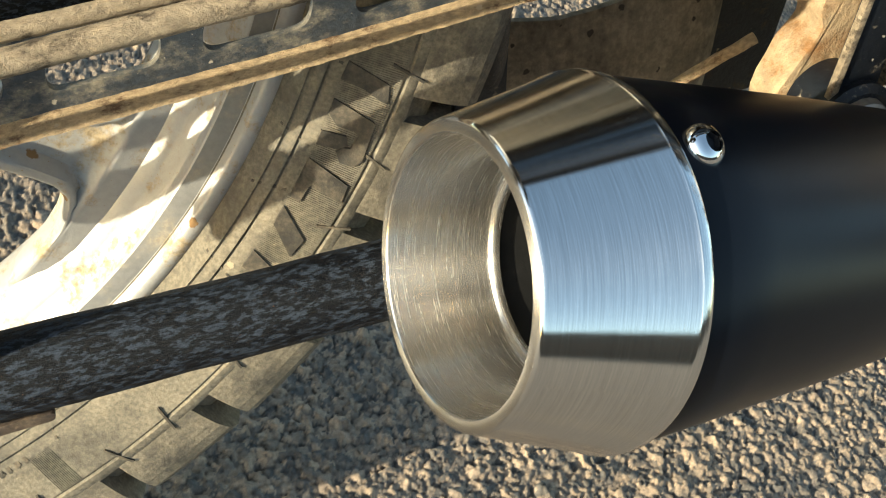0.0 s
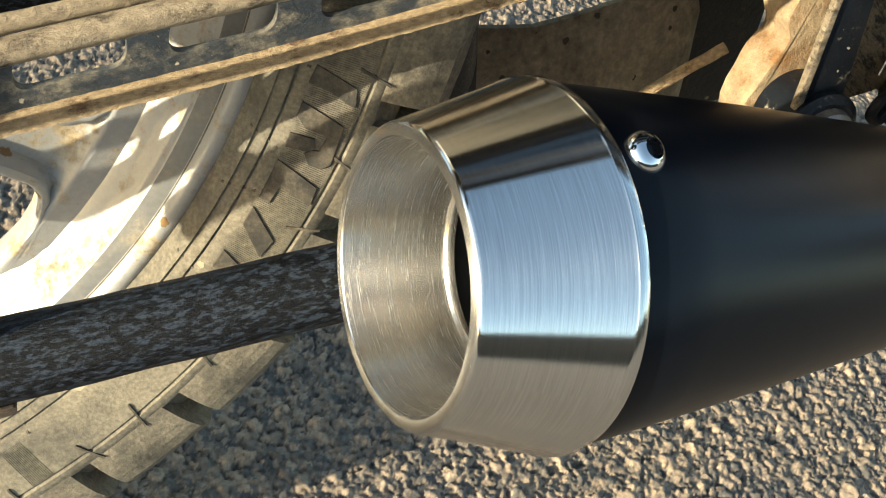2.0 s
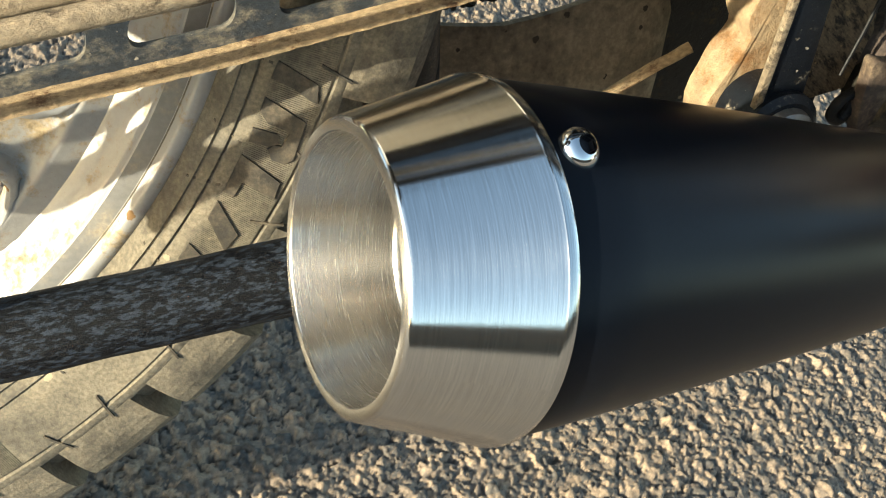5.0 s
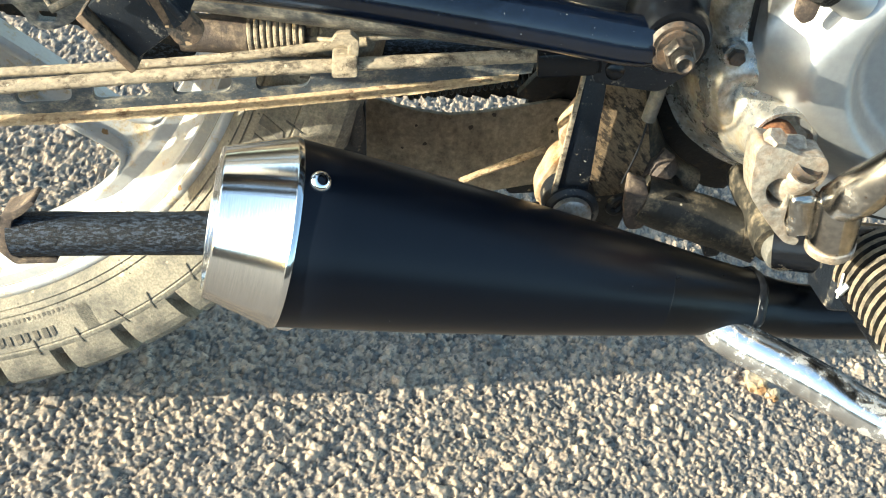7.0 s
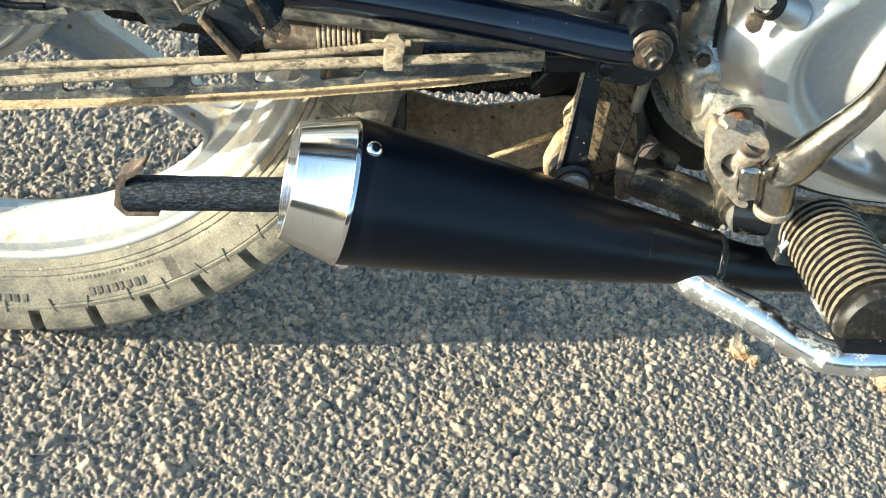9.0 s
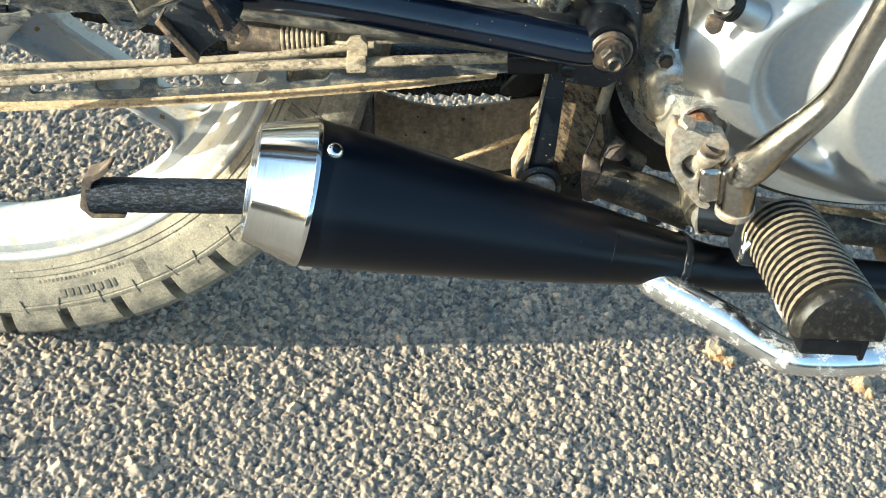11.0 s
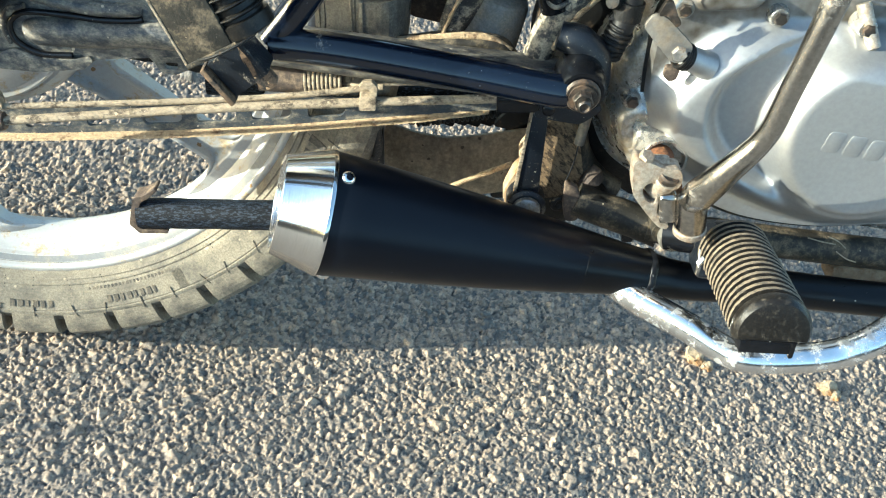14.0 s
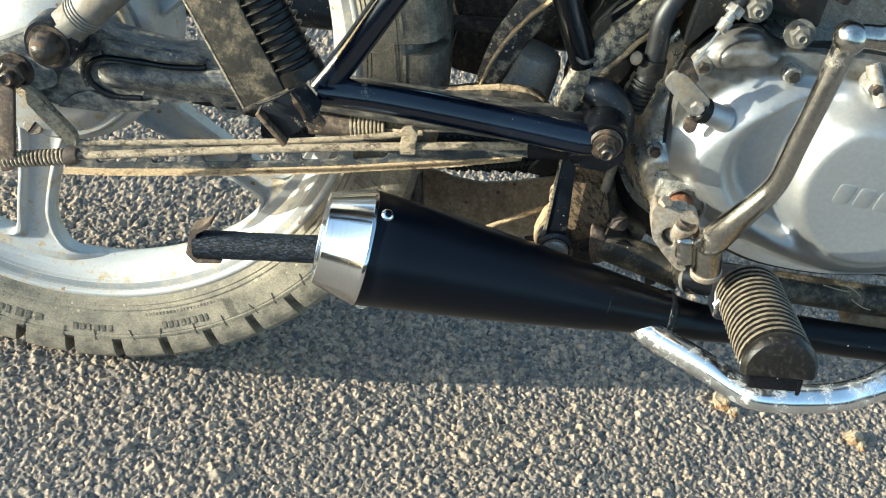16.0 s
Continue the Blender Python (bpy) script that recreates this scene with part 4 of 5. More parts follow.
def brake_gear():
    lever = plate(rounded([(-0.016, -0.004), (0.0055, -0.006), (0.0040, -0.050), (0.003, -0.074), (-0.006, -0.078), (-0.012, -0.060)], 0.003), -0.105, -0.100, bevel=0.001)
    part("brake_arm", roughen(lever, 0.0004, 150), M_RUST, bike, "rusty drum brake arm")
    rod = part("brake_rod", roughen(tube([(-0.010, -0.100, -0.0712), (0.045, -0.098, -0.0552), (0.20, -0.094, -0.0126), (0.29, -0.093, 0.0108), (0.37, -0.092, 0.0305)], 0.0031, seg=18, steps=90), 0.00022, 420), M_ROD, bike, "dust-coated brake rod")
    part("rod_spring", coil((-0.006, -0.0995, -0.0702), (0.040, -0.098, -0.0566), 0.0055, 0.0011, 15), M_ROD, rod, "rusty return spring")
    part("spring_seat", lathe([(0, 0.0), (0, 0.0068), (0.004, 0.0072), (0.009, 0.006), (0.010, 0.0)], frame_of((0.040, -0.098, -0.0566), (0.16, 0.002, 0.044)), seg=20), M_RUST, rod)
    stay = part("rod_stay", roughen(tube([(0.040, -0.090, -0.0495), (0.20, -0.085, -0.0112), (0.295, -0.083, 0.0180)], 0.0018, seg=14, flat=1.3, steps=110), 0.00018, 420), M_ROD, bike, "thin dust-caked stay rod")
    part("stay_hook", plate(rounded([(-0.002, -0.012), (0.010, -0.008), (0.044, -0.040), (0.046, -0.050), (0.036, -0.048)], 0.003), -0.093, -0.086, bevel=0.0012), M_ROD, stay, "dusty flat stay end")
    clip = roughen(plate(rounded([(0.2805, 0.0150), (0.2915, 0.0175), (0.2930, 0.0070), (0.2820, 0.0045)], 0.0015), -0.0975, -0.0885, bevel=0.0008), 0.0003, 200)
    clip = plate(rounded([(0.279, 0.0205), (0.281, 0.0250), (0.287, 0.0268), (0.2910, 0.024), (0.2920, 0.0165), (0.2875, 0.0155), (0.2865, 0.021), (0.284, 0.0212)], 0.0012), -0.0965, -0.0915, bevel=0.0006, bm=clip)
    part("rod_clip", clip, M_ROD, rod)
    # fork end at the pedal's arm
    fork = block((0.030, 0.012, 0.0115), pose(0.385, -0.092, 0.0315, 0, -14, 0), 0.0015)
    part("fork_end", fork, M_BLACK, rod)
    part("fork_pin", lathe([(0, 0), (0, 0.0042), (0.003, 0.0042), (0.0038, 0.003), (0.0038, 0)], frame_of((0.404, -0.0985, 0.034), RIGHT), seg=16), M_BLACK, rod)
    part("pedal_arm", plate(rounded([(0.396, 0.041), (0.430, 0.050), (0.440, 0.040), (0.428, 0.026), (0.396, 0.025)], 0.004), -0.098, -0.092, bevel=0.001), M_BLACK_DUSTY, bike)
    # brake light switch and its spring
    sw = part("brake_switch", roughen(tube([(0.212, -0.072, 0.001), (0.242, -0.072, 0.0055)], 0.0088, seg=20), 0.0003, 150), M_RUST, bike, "dust-caked brake light switch")
    part("switch_spring", coil((0.242, -0.072, 0.0058), (0.268, -0.072, 0.0100), 0.0082, 0.0013, 9), M_ROD, sw, "dust-caked coil spring")
    # dark tube added inside for the shade between the coils
    part("dark_core", tube([(0.243, -0.072, 0.0060), (0.267, -0.072, 0.0098)], 0.0060, seg=16), M_DARK, sw)
    part("switch_wire", tube([(0.268, -0.074, 0.010), (0.285, -0.083, 0.0165), (0.31, -0.080, 0.022), (0.36, -0.076, 0.030), (0.40, -0.078, 0.034)], 0.0012, seg=8), M_ROD, sw)


def slotted_bar():
    """The stay with a row of slots and a flange along its lower edge."""
    def mid(x):
        return float(np.interp(x, [0.02, 0.15, 0.23, 0.29, 0.38], [-0.0855, -0.0532, -0.0308, -0.0148, 0.0085]))

    def half(x):
        return float(np.interp(x, [0.02, 0.06, 0.23, 0.30, 0.38], [0.010, 0.0115, 0.0118, 0.0085, 0.0045]))

    xs = np.linspace(0.022, 0.378, 30)
    outline = [(float(x), mid(x) + half(x)) for x in xs] + [(float(x), mid(x) - half(x)) for x in xs[::-1]]
    holes = []
    for a, b in ((0.046, 0.079), (0.090, 0.121), (0.131, 0.158), (0.168, 0.196), (0.2065, 0.2345), (0.246, 0.272)):
        h = 0.0056
        loop = [(a, mid(a) - h), (b, mid(b) - h), (b, mid(b) + h), (a, mid(a) + h)]
        holes.append(rounded(loop, 0.0055, 5))
    bm = plate(outline, -0.0560, -0.0530, holes=holes)
    bar = part("slotted_stay", roughen(bm, 0.0003, 120), M_STAY, bike, "dusty grey-black slotted steel stay", smooth=30)
    bm = bmesh.new()
    rows = []
    for x in np.linspace(0.022, 0.372, 330):
        z, w = mid(x) - half(x), 0.0058 * min(1.0, (0.385 - x) / 0.06)
        rows.append([bm.verts.new(v) for v in ((x, -0.0532, z + 0.0030), (x, -0.0550, z + 0.0012), (x, -0.0560 - w, z - 0.0008), (x, -0.0565 - w, z - 0.0022), (x, -0.0560, z - 0.0022), (x, -0.0532, z + 0.0002))])
    for a, b in zip(rows, rows[1:]):
        for i in range(6):
            bm.faces.new((a[i], a[(i + 1) % 6], b[(i + 1) % 6], b[i]))
    bm.faces.new(rows[0])
    bm.faces.new(rows[-1])
    part("flange", roughen(bm, 0.00028, 380), M_CAKED, bar, "lower flange caked with sand")


def hanger():
    t1 = tube([(0.222, -0.122, 0.0535), (0.262, -0.122, 0.0570), (0.310, -0.122, 0.0585), (0.360, -0.122, 0.0592), (0.398, -0.122, 0.0592), (0.409, -0.119, 0.0600), (0.414, -0.108, 0.0620)], 0.0107, seg=28)
    h = part("footrest_hanger", t1, M_HANGER, bike, "glossy black footrest hanger tube")
    part("upper_tube", tube([(0.2225, -0.120, 0.054), (0.2385, -0.119, 0.084), (0.258, -0.118, 0.126), (0.305, -0.110, 0.225)], 0.0098, seg=24), M_HANGER, h)
    part("tube_eye", lathe([(-0.026, 0.0), (-0.026, 0.0130), (-0.022, 0.0155), (0.006, 0.0155), (0.010, 0.0135), (0.010, 0.0)], frame_of((0.416, -0.118, 0.064), RIGHT), seg=32), M_BLACK, h)
    part("pivot_nut", hexagon(0.0066, 0.0060, frame_of((0.416, -0.1318, 0.063), RIGHT), washer=0.0088, stud=0.0060, stud_radius=0.0043), M_NUT, h, "oily pivot nut and washer")
    part("lock_washer", lathe([(0.0, 0.0), (0.0, 0.0115), (0.002, 0.0102), (0.002, 0.0)], frame_of((0.416, -0.1295, 0.063), RIGHT), seg=28), M_NUT, h)
    # bracket of the folded passenger footrest
    m = pose(0.2090, -0.150, 0.0450, 0, 43, 0)
    br = part("footrest_bracket", block((0.026, 0.018, 0.024), m @ pose(-0.002, 0.007, 0), 0.001), M_BLACK_DUSTY, bike, "black channel bracket with rusty edges")
    part("rusty_tab", roughen(plate(rounded([(0.2060, 0.0640), (0.2120, 0.0640), (0.2325, 0.0450), (0.2300, 0.0385), (0.2235, 0.0370), (0.2110, 0.0520)], 0.003), -0.152, -0.147, bevel=0.001), 0.0005, 140), M_EDGE, br, "rusty bent tab")
    for s in (-1, 1):
        part("bracket_cheek", block((0.028, 0.022, 0.0034), m @ pose(-0.002 * s - 0.003, 0.004, 0.0148 * s), 0.0010), M_EDGE if s < 0 else M_BLACK_DUSTY, br, "rusty cheek" if s < 0 else "")


def passenger_footrest():
    a, b = Vector((0.203, -0.160, 0.068)), Vector((0.128, -0.150, 0.172))
    way = (b - a).normalized()
    side = way.cross(Vector((0, -1, 0))).normalized()     # ahead of the plate
    if side.x < 0:
        side = -side
    out = side.cross(way).normalized()
    if out.y > 0:
        out = -out
    m = Matrix.Translation(a) @ Matrix((side, out, way)).transposed().to_4x4()
    p = part("passenger_footrest", roughen(block((0.030, 0.0045, 0.13), m @ pose(-0.010, 0.008, 0.062), 0.0015), 0.0004, 120), M_FOOT, bike, "folded passenger footrest with ribbed rubber")
    part("bare_edge", roughen(block((0.0016, 0.0050, 0.128), m @ pose(-0.0254, 0.008, 0.062), 0.0005), 0.0003, 200), M_ROD, p, "bare worn edge")
    part("end_flange", plate(rounded([(-0.026, -0.003), (0.008, -0.002), (0.008, 0.001), (-0.026, 0.000)], 0.001), -0.002, 0.0115, bevel=0.0006, m=m), M_FOOT, p)
    prof = [(0.0, 0.0), (0.0, 0.0160), (0.001, 0.0168), (0.009, 0.0168), (0.010, 0.0146)]
    for i in range(19):
        z = 0.0118 + i * 0.0062
        prof += [(z, 0.0144), (z + 0.0007, 0.0166), (z + 0.0014, 0.0172), (z + 0.0021, 0.0170), (z + 0.0029, 0.0144)]
    part("rubber", lathe(prof + [(0.131, 0.0150), (0.131, 0.0)], m @ pose(0.012, -0.006, 0), seg=32), M_RUBBER, p, "ribbed black rubber sleeve")
    part("ring_clip", tube([m @ Vector((0.021 * math.cos(t) + 0.0, 0.018 * math.sin(t), 0.0)) for t in np.linspace(0.4, 5.8, 24)], 0.0008, seg=8, smooth=False), M_DARK, p)


def rider_footrest():
    # the rubber: half-round ribs over a flat steel bar
    axis0, axis1 = Vector((0.5424, -0.1420, -0.0195)), Vector((0.5405, -0.2405, -0.0060))
    way = (axis1 - axis0).normalized()
    up = Vector((0, 0, 1)) - way * way.z
    up.normalize()
    side = way.cross(up).normalized()
    m = Matrix.Translation(axis0) @ Matrix((side, up, way)).transposed().to_4x4() @ pose(0, 0, 0, 0, 0, -9)
    length = (axis1 - axis0).length
    seg = 28

    def ring(bm, z, r, low=-0.20):
        vs = []
        for k in range(seg):
            t = 2 * math.pi * k / seg
            x, y = r * math.cos(t), r * math.sin(t) * 1.02
            y = max(y, low * r)
            vs.append(bm.verts.new(m @ Vector((x, y, z))))
        return vs

    def loft(bm, rings):
        for r0, r1 in zip(rings, rings[1:]):
            for k in range(seg):
                bm.faces.new((r0[k], r0[(k + 1) % seg], r1[(k + 1) % seg], r1[k]))
        bm.faces.new(rings[0])
        bm.faces.new(rings[-1])
        return bm

    bm = bmesh.new()
    rings = [ring(bm, 0.0, 0.018)]
    z = 0.002
    while z < length * 0.90:
        for dz, r in ((0.0, 0.0196), (0.0008, 0.0227), (0.0018, 0.0233), (0.0040, 0.0230), (0.0049, 0.0196)):
            rings.append(ring(bm, z + dz, r))
        z += 0.0061
    for dz, r in ((0.001, 0.0222), (0.002, 0.0232), (0.0055, 0.0236), (0.0085, 0.0229), (0.0108, 0.0208), (0.0117, 0.0165), (0.0120, 0.008)):
        rings.append(ring(bm, z + dz, r))
    peg = part("rider_footrest", loft(bm, rings), M_RUBBER, bike, "ribbed black rubber rider footrest with dusty crests")
    peg.data.materials.append(M_CREST)
    for i, face in enumerate(peg.data.polygons):
        ring_index = i // seg
        face.material_index = 1 if ring_index % 5 in (2, 3) and ring_index < len(rings) - 8 else 0
    bar = block((0.030, 0.0105, length * 0.98), m @ pose(0.002, -0.0100, length * 0.53), 0.0012)
    part("steel_bar", bar, M_BLACK, peg, "black steel bar under the rubber")
    part("bar_end", plate(rounded([(-0.0205, -0.009), (-0.0195, 0.006), (-0.016, 0.0065), (-0.0155, -0.004), (0.0165, -0.005), (0.0175, 0.003), (0.0205, 0.003), (0.0205, -0.010)], 0.0012), -0.002, 0.002, m=m @ pose(-0.001, -0.0115, length * 1.005, 90, 0, 0) @ Matrix.Diagonal((0.74, 0.8, 1, 1)), bevel=0.0005), M_BLACK, peg)
    part("mount", block((0.042, 0.034, 0.030), m @ pose(0, -0.008, -0.013), 0.006, segments=3), M_BLACK_DUSTY, peg)
    part("cable_tie", joined(block((0.0028, 0.0030, 0.0060), pose(0.5185, -0.160, -0.0215, 10, 20, 30), 0.0005), block((0.0008, 0.0008, 0.016), pose(0.5165, -0.160, -0.0200, 8, -18, 0))), M_WHITE, peg, "white plastic cable tie")


def chrome_bar():
    path = [(0.470, -0.126, -0.0690), (0.492, -0.1415, -0.0740), (0.5125, -0.156, -0.0733), (0.531, -0.169, -0.0730), (0.5475, -0.1800, -0.0742), (0.562, -0.1875, -0.0730), (0.591, -0.190, -0.0650), (0.619, -0.190, -0.0540), (0.640, -0.188, -0.0365), (0.67, -0.17, -0.012)]
    part("brake_pedal", tube(path, 0.0102, seg=28), M_CHROME, bike, "worn chrome-plated bar")


for build in (rear_wheel, tyre, muffler, stand, swingarm, brake_gear, slotted_bar, hanger, passenger_footrest, rider_footrest, chrome_bar):
    build()


# ---- engine and frame ----
def dist_outline(p, loop):
    """Signed distance from p to a closed outline, positive inside."""
    a = np.array(loop)
    b = np.roll(a, -1, 0)
    ab, ap = b - a, np.array(p) - a
    t = np.clip((ap * ab).sum(1) / (ab * ab).sum(1), 0, 1)
    d = np.sqrt(((ap - ab * t[:, None]) ** 2).sum(1)).min()
    cross = ((a[:, 1] > p[1]) != (b[:, 1] > p[1])) & (p[0] < ab[:, 0] * (p[1] - a[:, 1]) / (b[:, 1] - a[:, 1] + 1e-12) + a[:, 0])
    return d if cross.sum() % 2 else -d


def closed_spline(points, steps=8):
    p = [Vector((x, z)) for x, z in points]
    n = len(p)
    out = []
    for i in range(n):
        a, b, c, d = p[i - 1], p[i], p[(i + 1) % n], p[(i + 2) % n]
        for k in range(steps):
            t = k / steps
            q = 0.5 * (2 * b + (c - a) * t + (2 * a - 5 * b + 4 * c - d) * t * t + (3 * b - a - 3 * c + d) * t ** 3)
            out.append((q.x, q.y))
    return out


def domed(outline, middle, base, height, rings=44):
    """A cover: the outline raised from base by height(x, z, distance from the edge), towards -y."""
    bm = bmesh.new()
    n = len(outline)
    back = [bm.verts.new((x, base, z)) for x, z in outline]
    rows = [back]
    for i in range(rings):
        t = (i / (rings - 1)) ** 1.35
        row = []
        for x, z in outline:
            px, pz = x + (middle[0] - x) * t * 0.985, z + (middle[1] - z) * t * 0.985
            d = max(0.0, dist_outline((px, pz), outline)) if i else 0.0
            row.append(bm.verts.new((px, -height(px, pz, d), pz)))
        rows.append(row)
    for a, b in zip(rows, rows[1:]):
        for k in range(n):
            bm.faces.new((a[k], a[(k + 1) % n], b[(k + 1) % n], b[k]))
    bm.faces.new(rows[-1])
    return bm


DISC = (0.606, 0.069)


def engine():
    case_line = closed_spline([(0.433, 0.070), (0.435, 0.042), (0.441, 0.018), (0.457, -0.008), (0.477, -0.023), (0.510, -0.032), (0.60, -0.034), (0.70, -0.026), (0.735, 0.05), (0.72, 0.140), (0.60, 0.160), (0.505, 0.160), (0.468, 0.140), (0.447, 0.110)], 5)

    def case_height(x, z, d):
        h = 0.052 + 0.034 * smooth_step(0.0, 0.020, d)
        # cast fillets beside the kick shaft
        h += 0.010 * smooth_step(0.016, 0.0, abs(math.hypot(x - 0.468, z - 0.030) - 0.012)) * smooth_step(0.002, 0.010, d)
        h -= 0.008 * smooth_step(0.014, 0.0, math.hypot(x - 0.451, z - 0.046))
        return h

    case = part("crankcase", roughen(domed(case_line, (0.58, 0.066), 0.09, case_height, 34), 0.0004, 70), M_CASE, bike, "oily dusty cast aluminium crankcase", smooth=45)

    line = closed_spline([(0.489, -0.002), (0.472, 0.028), (0.4625, 0.063), (0.458, 0.095), (0.461, 0.121), (0.474, 0.140), (0.494, 0.1485), (0.514, 0.1415), (0.549, 0.146), (0.590, 0.149), (0.648, 0.145), (0.698, 0.115), (0.706, 0.055), (0.688, 0.004), (0.650, -0.012), (0.605, -0.0225), (0.556, -0.0235), (0.518, -0.013)], 6)
    dome = closed_spline([(0.466, 0.056), (0.471, 0.074), (0.485, 0.097), (0.504, 0.113), (0.532, 0.1225), (0.559, 0.1265), (0.600, 0.128), (0.645, 0.124), (0.688, 0.104), (0.699, 0.055), (0.684, 0.010), (0.650, -0.006), (0.612, -0.014), (0.578, -0.013), (0.546, -0.006), (0.513, 0.006), (0.486, 0.022), (0.472, 0.038)], 3)

    def cover_height(x, z, d):
        # a flat flange, the dome that rises from it, the collar and disc, the crescent hollow beside them
        h = 0.088 + 0.006 * smooth_step(0.0, 0.0025, d)
        h += 0.021 * smooth_step(-0.003, 0.019, dist_outline((x, z), dome)) ** 0.85
        r = math.hypot(x - DISC[0], z - DISC[1])
        h += 0.011 * smooth_step(0.070, 0.0585, r)
        h += 0.0045 * smooth_step(0.0580, 0.0520, r)
        ang = math.degrees(math.atan2(z - DISC[1], x - DISC[0])) % 360
        outer = 0.066 + 0.041 * math.exp(-((ang - 182) / 42.0) ** 2)
        deep = smooth_step(0.068, 0.080, outer)
        h -= 0.0125 * deep * smooth_step(outer, outer - 0.011, r) * smooth_step(0.056, 0.064, r)
        # the pill-shaped hump over the clutch shaft
        h += 0.011 * smooth_step(0.012, 0.005, math.hypot(max(0.0, abs(x - 0.493) - 0.012), z - 0.1325 - 0.25 * (x - 0.493))) * smooth_step(0.0, 0.006, d)
        return h

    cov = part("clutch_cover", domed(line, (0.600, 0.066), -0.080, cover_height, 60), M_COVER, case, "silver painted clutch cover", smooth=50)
    flange_mask = [smooth_step(0.0, -0.005, dist_outline((v.co.x, v.co.z), dome)) * smooth_step(0.500, 0.478, v.co.x - max(0.0, v.co.z - 0.085) * 30) for v in cov.data.vertices]
    cov.data.attributes.new("flange_mask", "FLOAT", "POINT").data.foreach_set("value", flange_mask)
    part("gasket", domed(closed_spline([(x + (x - 0.59) * 0.018, z + (z - 0.066) * 0.03) for x, z in line[::6]], 6), (0.6, 0.066), -0.078, lambda x, z, d: 0.0875, 3), M_DARK, case)
    # raised marks on the disc: an unlettered emblem of plain bars
    for i in range(4):
        part("emblem_pad", plate(rounded([(0.5735 + 0.0142 * i, 0.0580), (0.5845 + 0.0142 * i, 0.0585), (0.5860 + 0.0142 * i, 0.0735), (0.5750 + 0.0142 * i, 0.0730)], 0.003), -0.1308, -0.1270, bevel=0.0003), M_COVER, cov, "raised plain pad")
    # bolts round the cover
    for x, z, y in ((0.526, 0.1265, -0.1005), (0.468, 0.1185, -0.098), (0.4585, 0.0470, -0.090), (0.5785, 0.1330, -0.107)):
        boss = lathe([(-0.016, 0.0086), (-0.004, 0.0066), (0.0, 0.0060), (0.0008, 0.0054), (0.0008, 0.0)], frame_of((x, y, z), RIGHT), seg=24)
        part("bolt_boss", boss, M_CASE, case)
        part("bolt", hexagon(0.0042, 0.0032, frame_of((x, y - 0.001, z), RIGHT)), M_NUT, case)
    part("dowel", lathe([(0, 0), (0, 0.0045), (0.028, 0.0045), (0.029, 0.003), (0.029, 0)], frame_of((0.572, -0.100, 0.146), (0.45, -0.35, -0.75)), seg=16), M_CLAMP, case)
    # clutch arm
    arm = plate(rounded([(0.4412, 0.1100), (0.4450, 0.1195), (0.4530, 0.1195), (0.4755, 0.1045), (0.4745, 0.0945), (0.4665, 0.0905)], 0.004), -0.119, -0.1155, bevel=0.0008)
    arm_ob = part("clutch_arm", arm, M_GREY, case, "dull zinc clutch arm")
    part("shaft", lathe([(0, 0), (0, 0.0078), (0.013, 0.0085), (0.020, 0.0095), (0.021, 0.0)], frame_of((0.4745, -0.1110, 0.0940), (0.90, 0.25, -0.28)), seg=24), M_COVER, arm_ob)
    part("return_spring", coil((0.4700, -0.1130, 0.0955), (0.4765, -0.1110, 0.0935), 0.0080, 0.0011, 4), M_DARK, arm_ob)
    part("arm_nut", hexagon(0.0050, 0.0030, frame_of((0.4680, -0.1190, 0.0985), RIGHT)), M_BOLT, arm_ob)
    part("spring_tab", plate(rounded([(0.464, 0.0865), (0.474, 0.0890), (0.474, 0.0790), (0.470, 0.0760), (0.465, 0.0790)], 0.002), -0.114, -0.111, bevel=0.0006), M_RUST, arm_ob)
    clev = plate(rounded([(0.4470, 0.1195), (0.4490, 0.1290), (0.4535, 0.1300), (0.4580, 0.1230), (0.4625, 0.1180), (0.4600, 0.1145), (0.4530, 0.1210)], 0.002), -0.1215, -0.1165, bevel=0.0008)
    part("cable_fork", clev, M_NUT, arm_ob)
    cable = part("clutch_cable", tube([(0.4570, -0.112, 0.1210), (0.4700, -0.100, 0.1480)], 0.0011, seg=8), M_BOLT, case)
    d = Vector((0.013, 0.012, 0.027)).normalized()
    q = Vector((0.4688, -0.101, 0.1455))
    part("cable_stop", lathe([(0, 0), (0, 0.0040), (0.008, 0.0046), (0.0085, 0.0036), (0.016, 0.0036), (0.016, 0.0)], frame_of(q, d), seg=16), M_BOLT, cable)
    part("cable_nut", hexagon(0.0066, 0.0060, frame_of(q + d * 0.013, d)), M_BOLT, cable)
    part("cable_sleeve", tube([tuple(q + d * 0.019), tuple(q + d * 0.045), (0.50, -0.075, 0.22)], 0.0042, seg=14), M_HOSE, cable)
    # kick starter
    boss = plate(rounded([(0.4541, 0.0368), (0.4550, 0.0410), (0.4665, 0.0399), (0.4730, 0.0380), (0.4830, 0.0400), (0.4870, 0.0349), (0.4875, 0.0265), (0.4820, 0.0229), (0.4765, 0.0228), (0.4783, 0.0117), (0.4801, 0.0050), (0.4840, 0.0005), (0.4904, -0.0019), (0.4900, -0.0055), (0.4850, -0.0050), (0.4780, -0.0005), (0.4739, 0.0034), (0.4613, 0.0143), (0.4578, 0.0227)], 0.0030), -0.156, -0.142,
                 holes=[closed_spline([(0.4656, 0.0215), (0.4683, 0.0258), (0.4722, 0.0258), (0.4748, 0.0202), (0.4758, 0.0130), (0.4718, 0.0126), (0.4675, 0.0159)], 4)], bevel=0.0018)
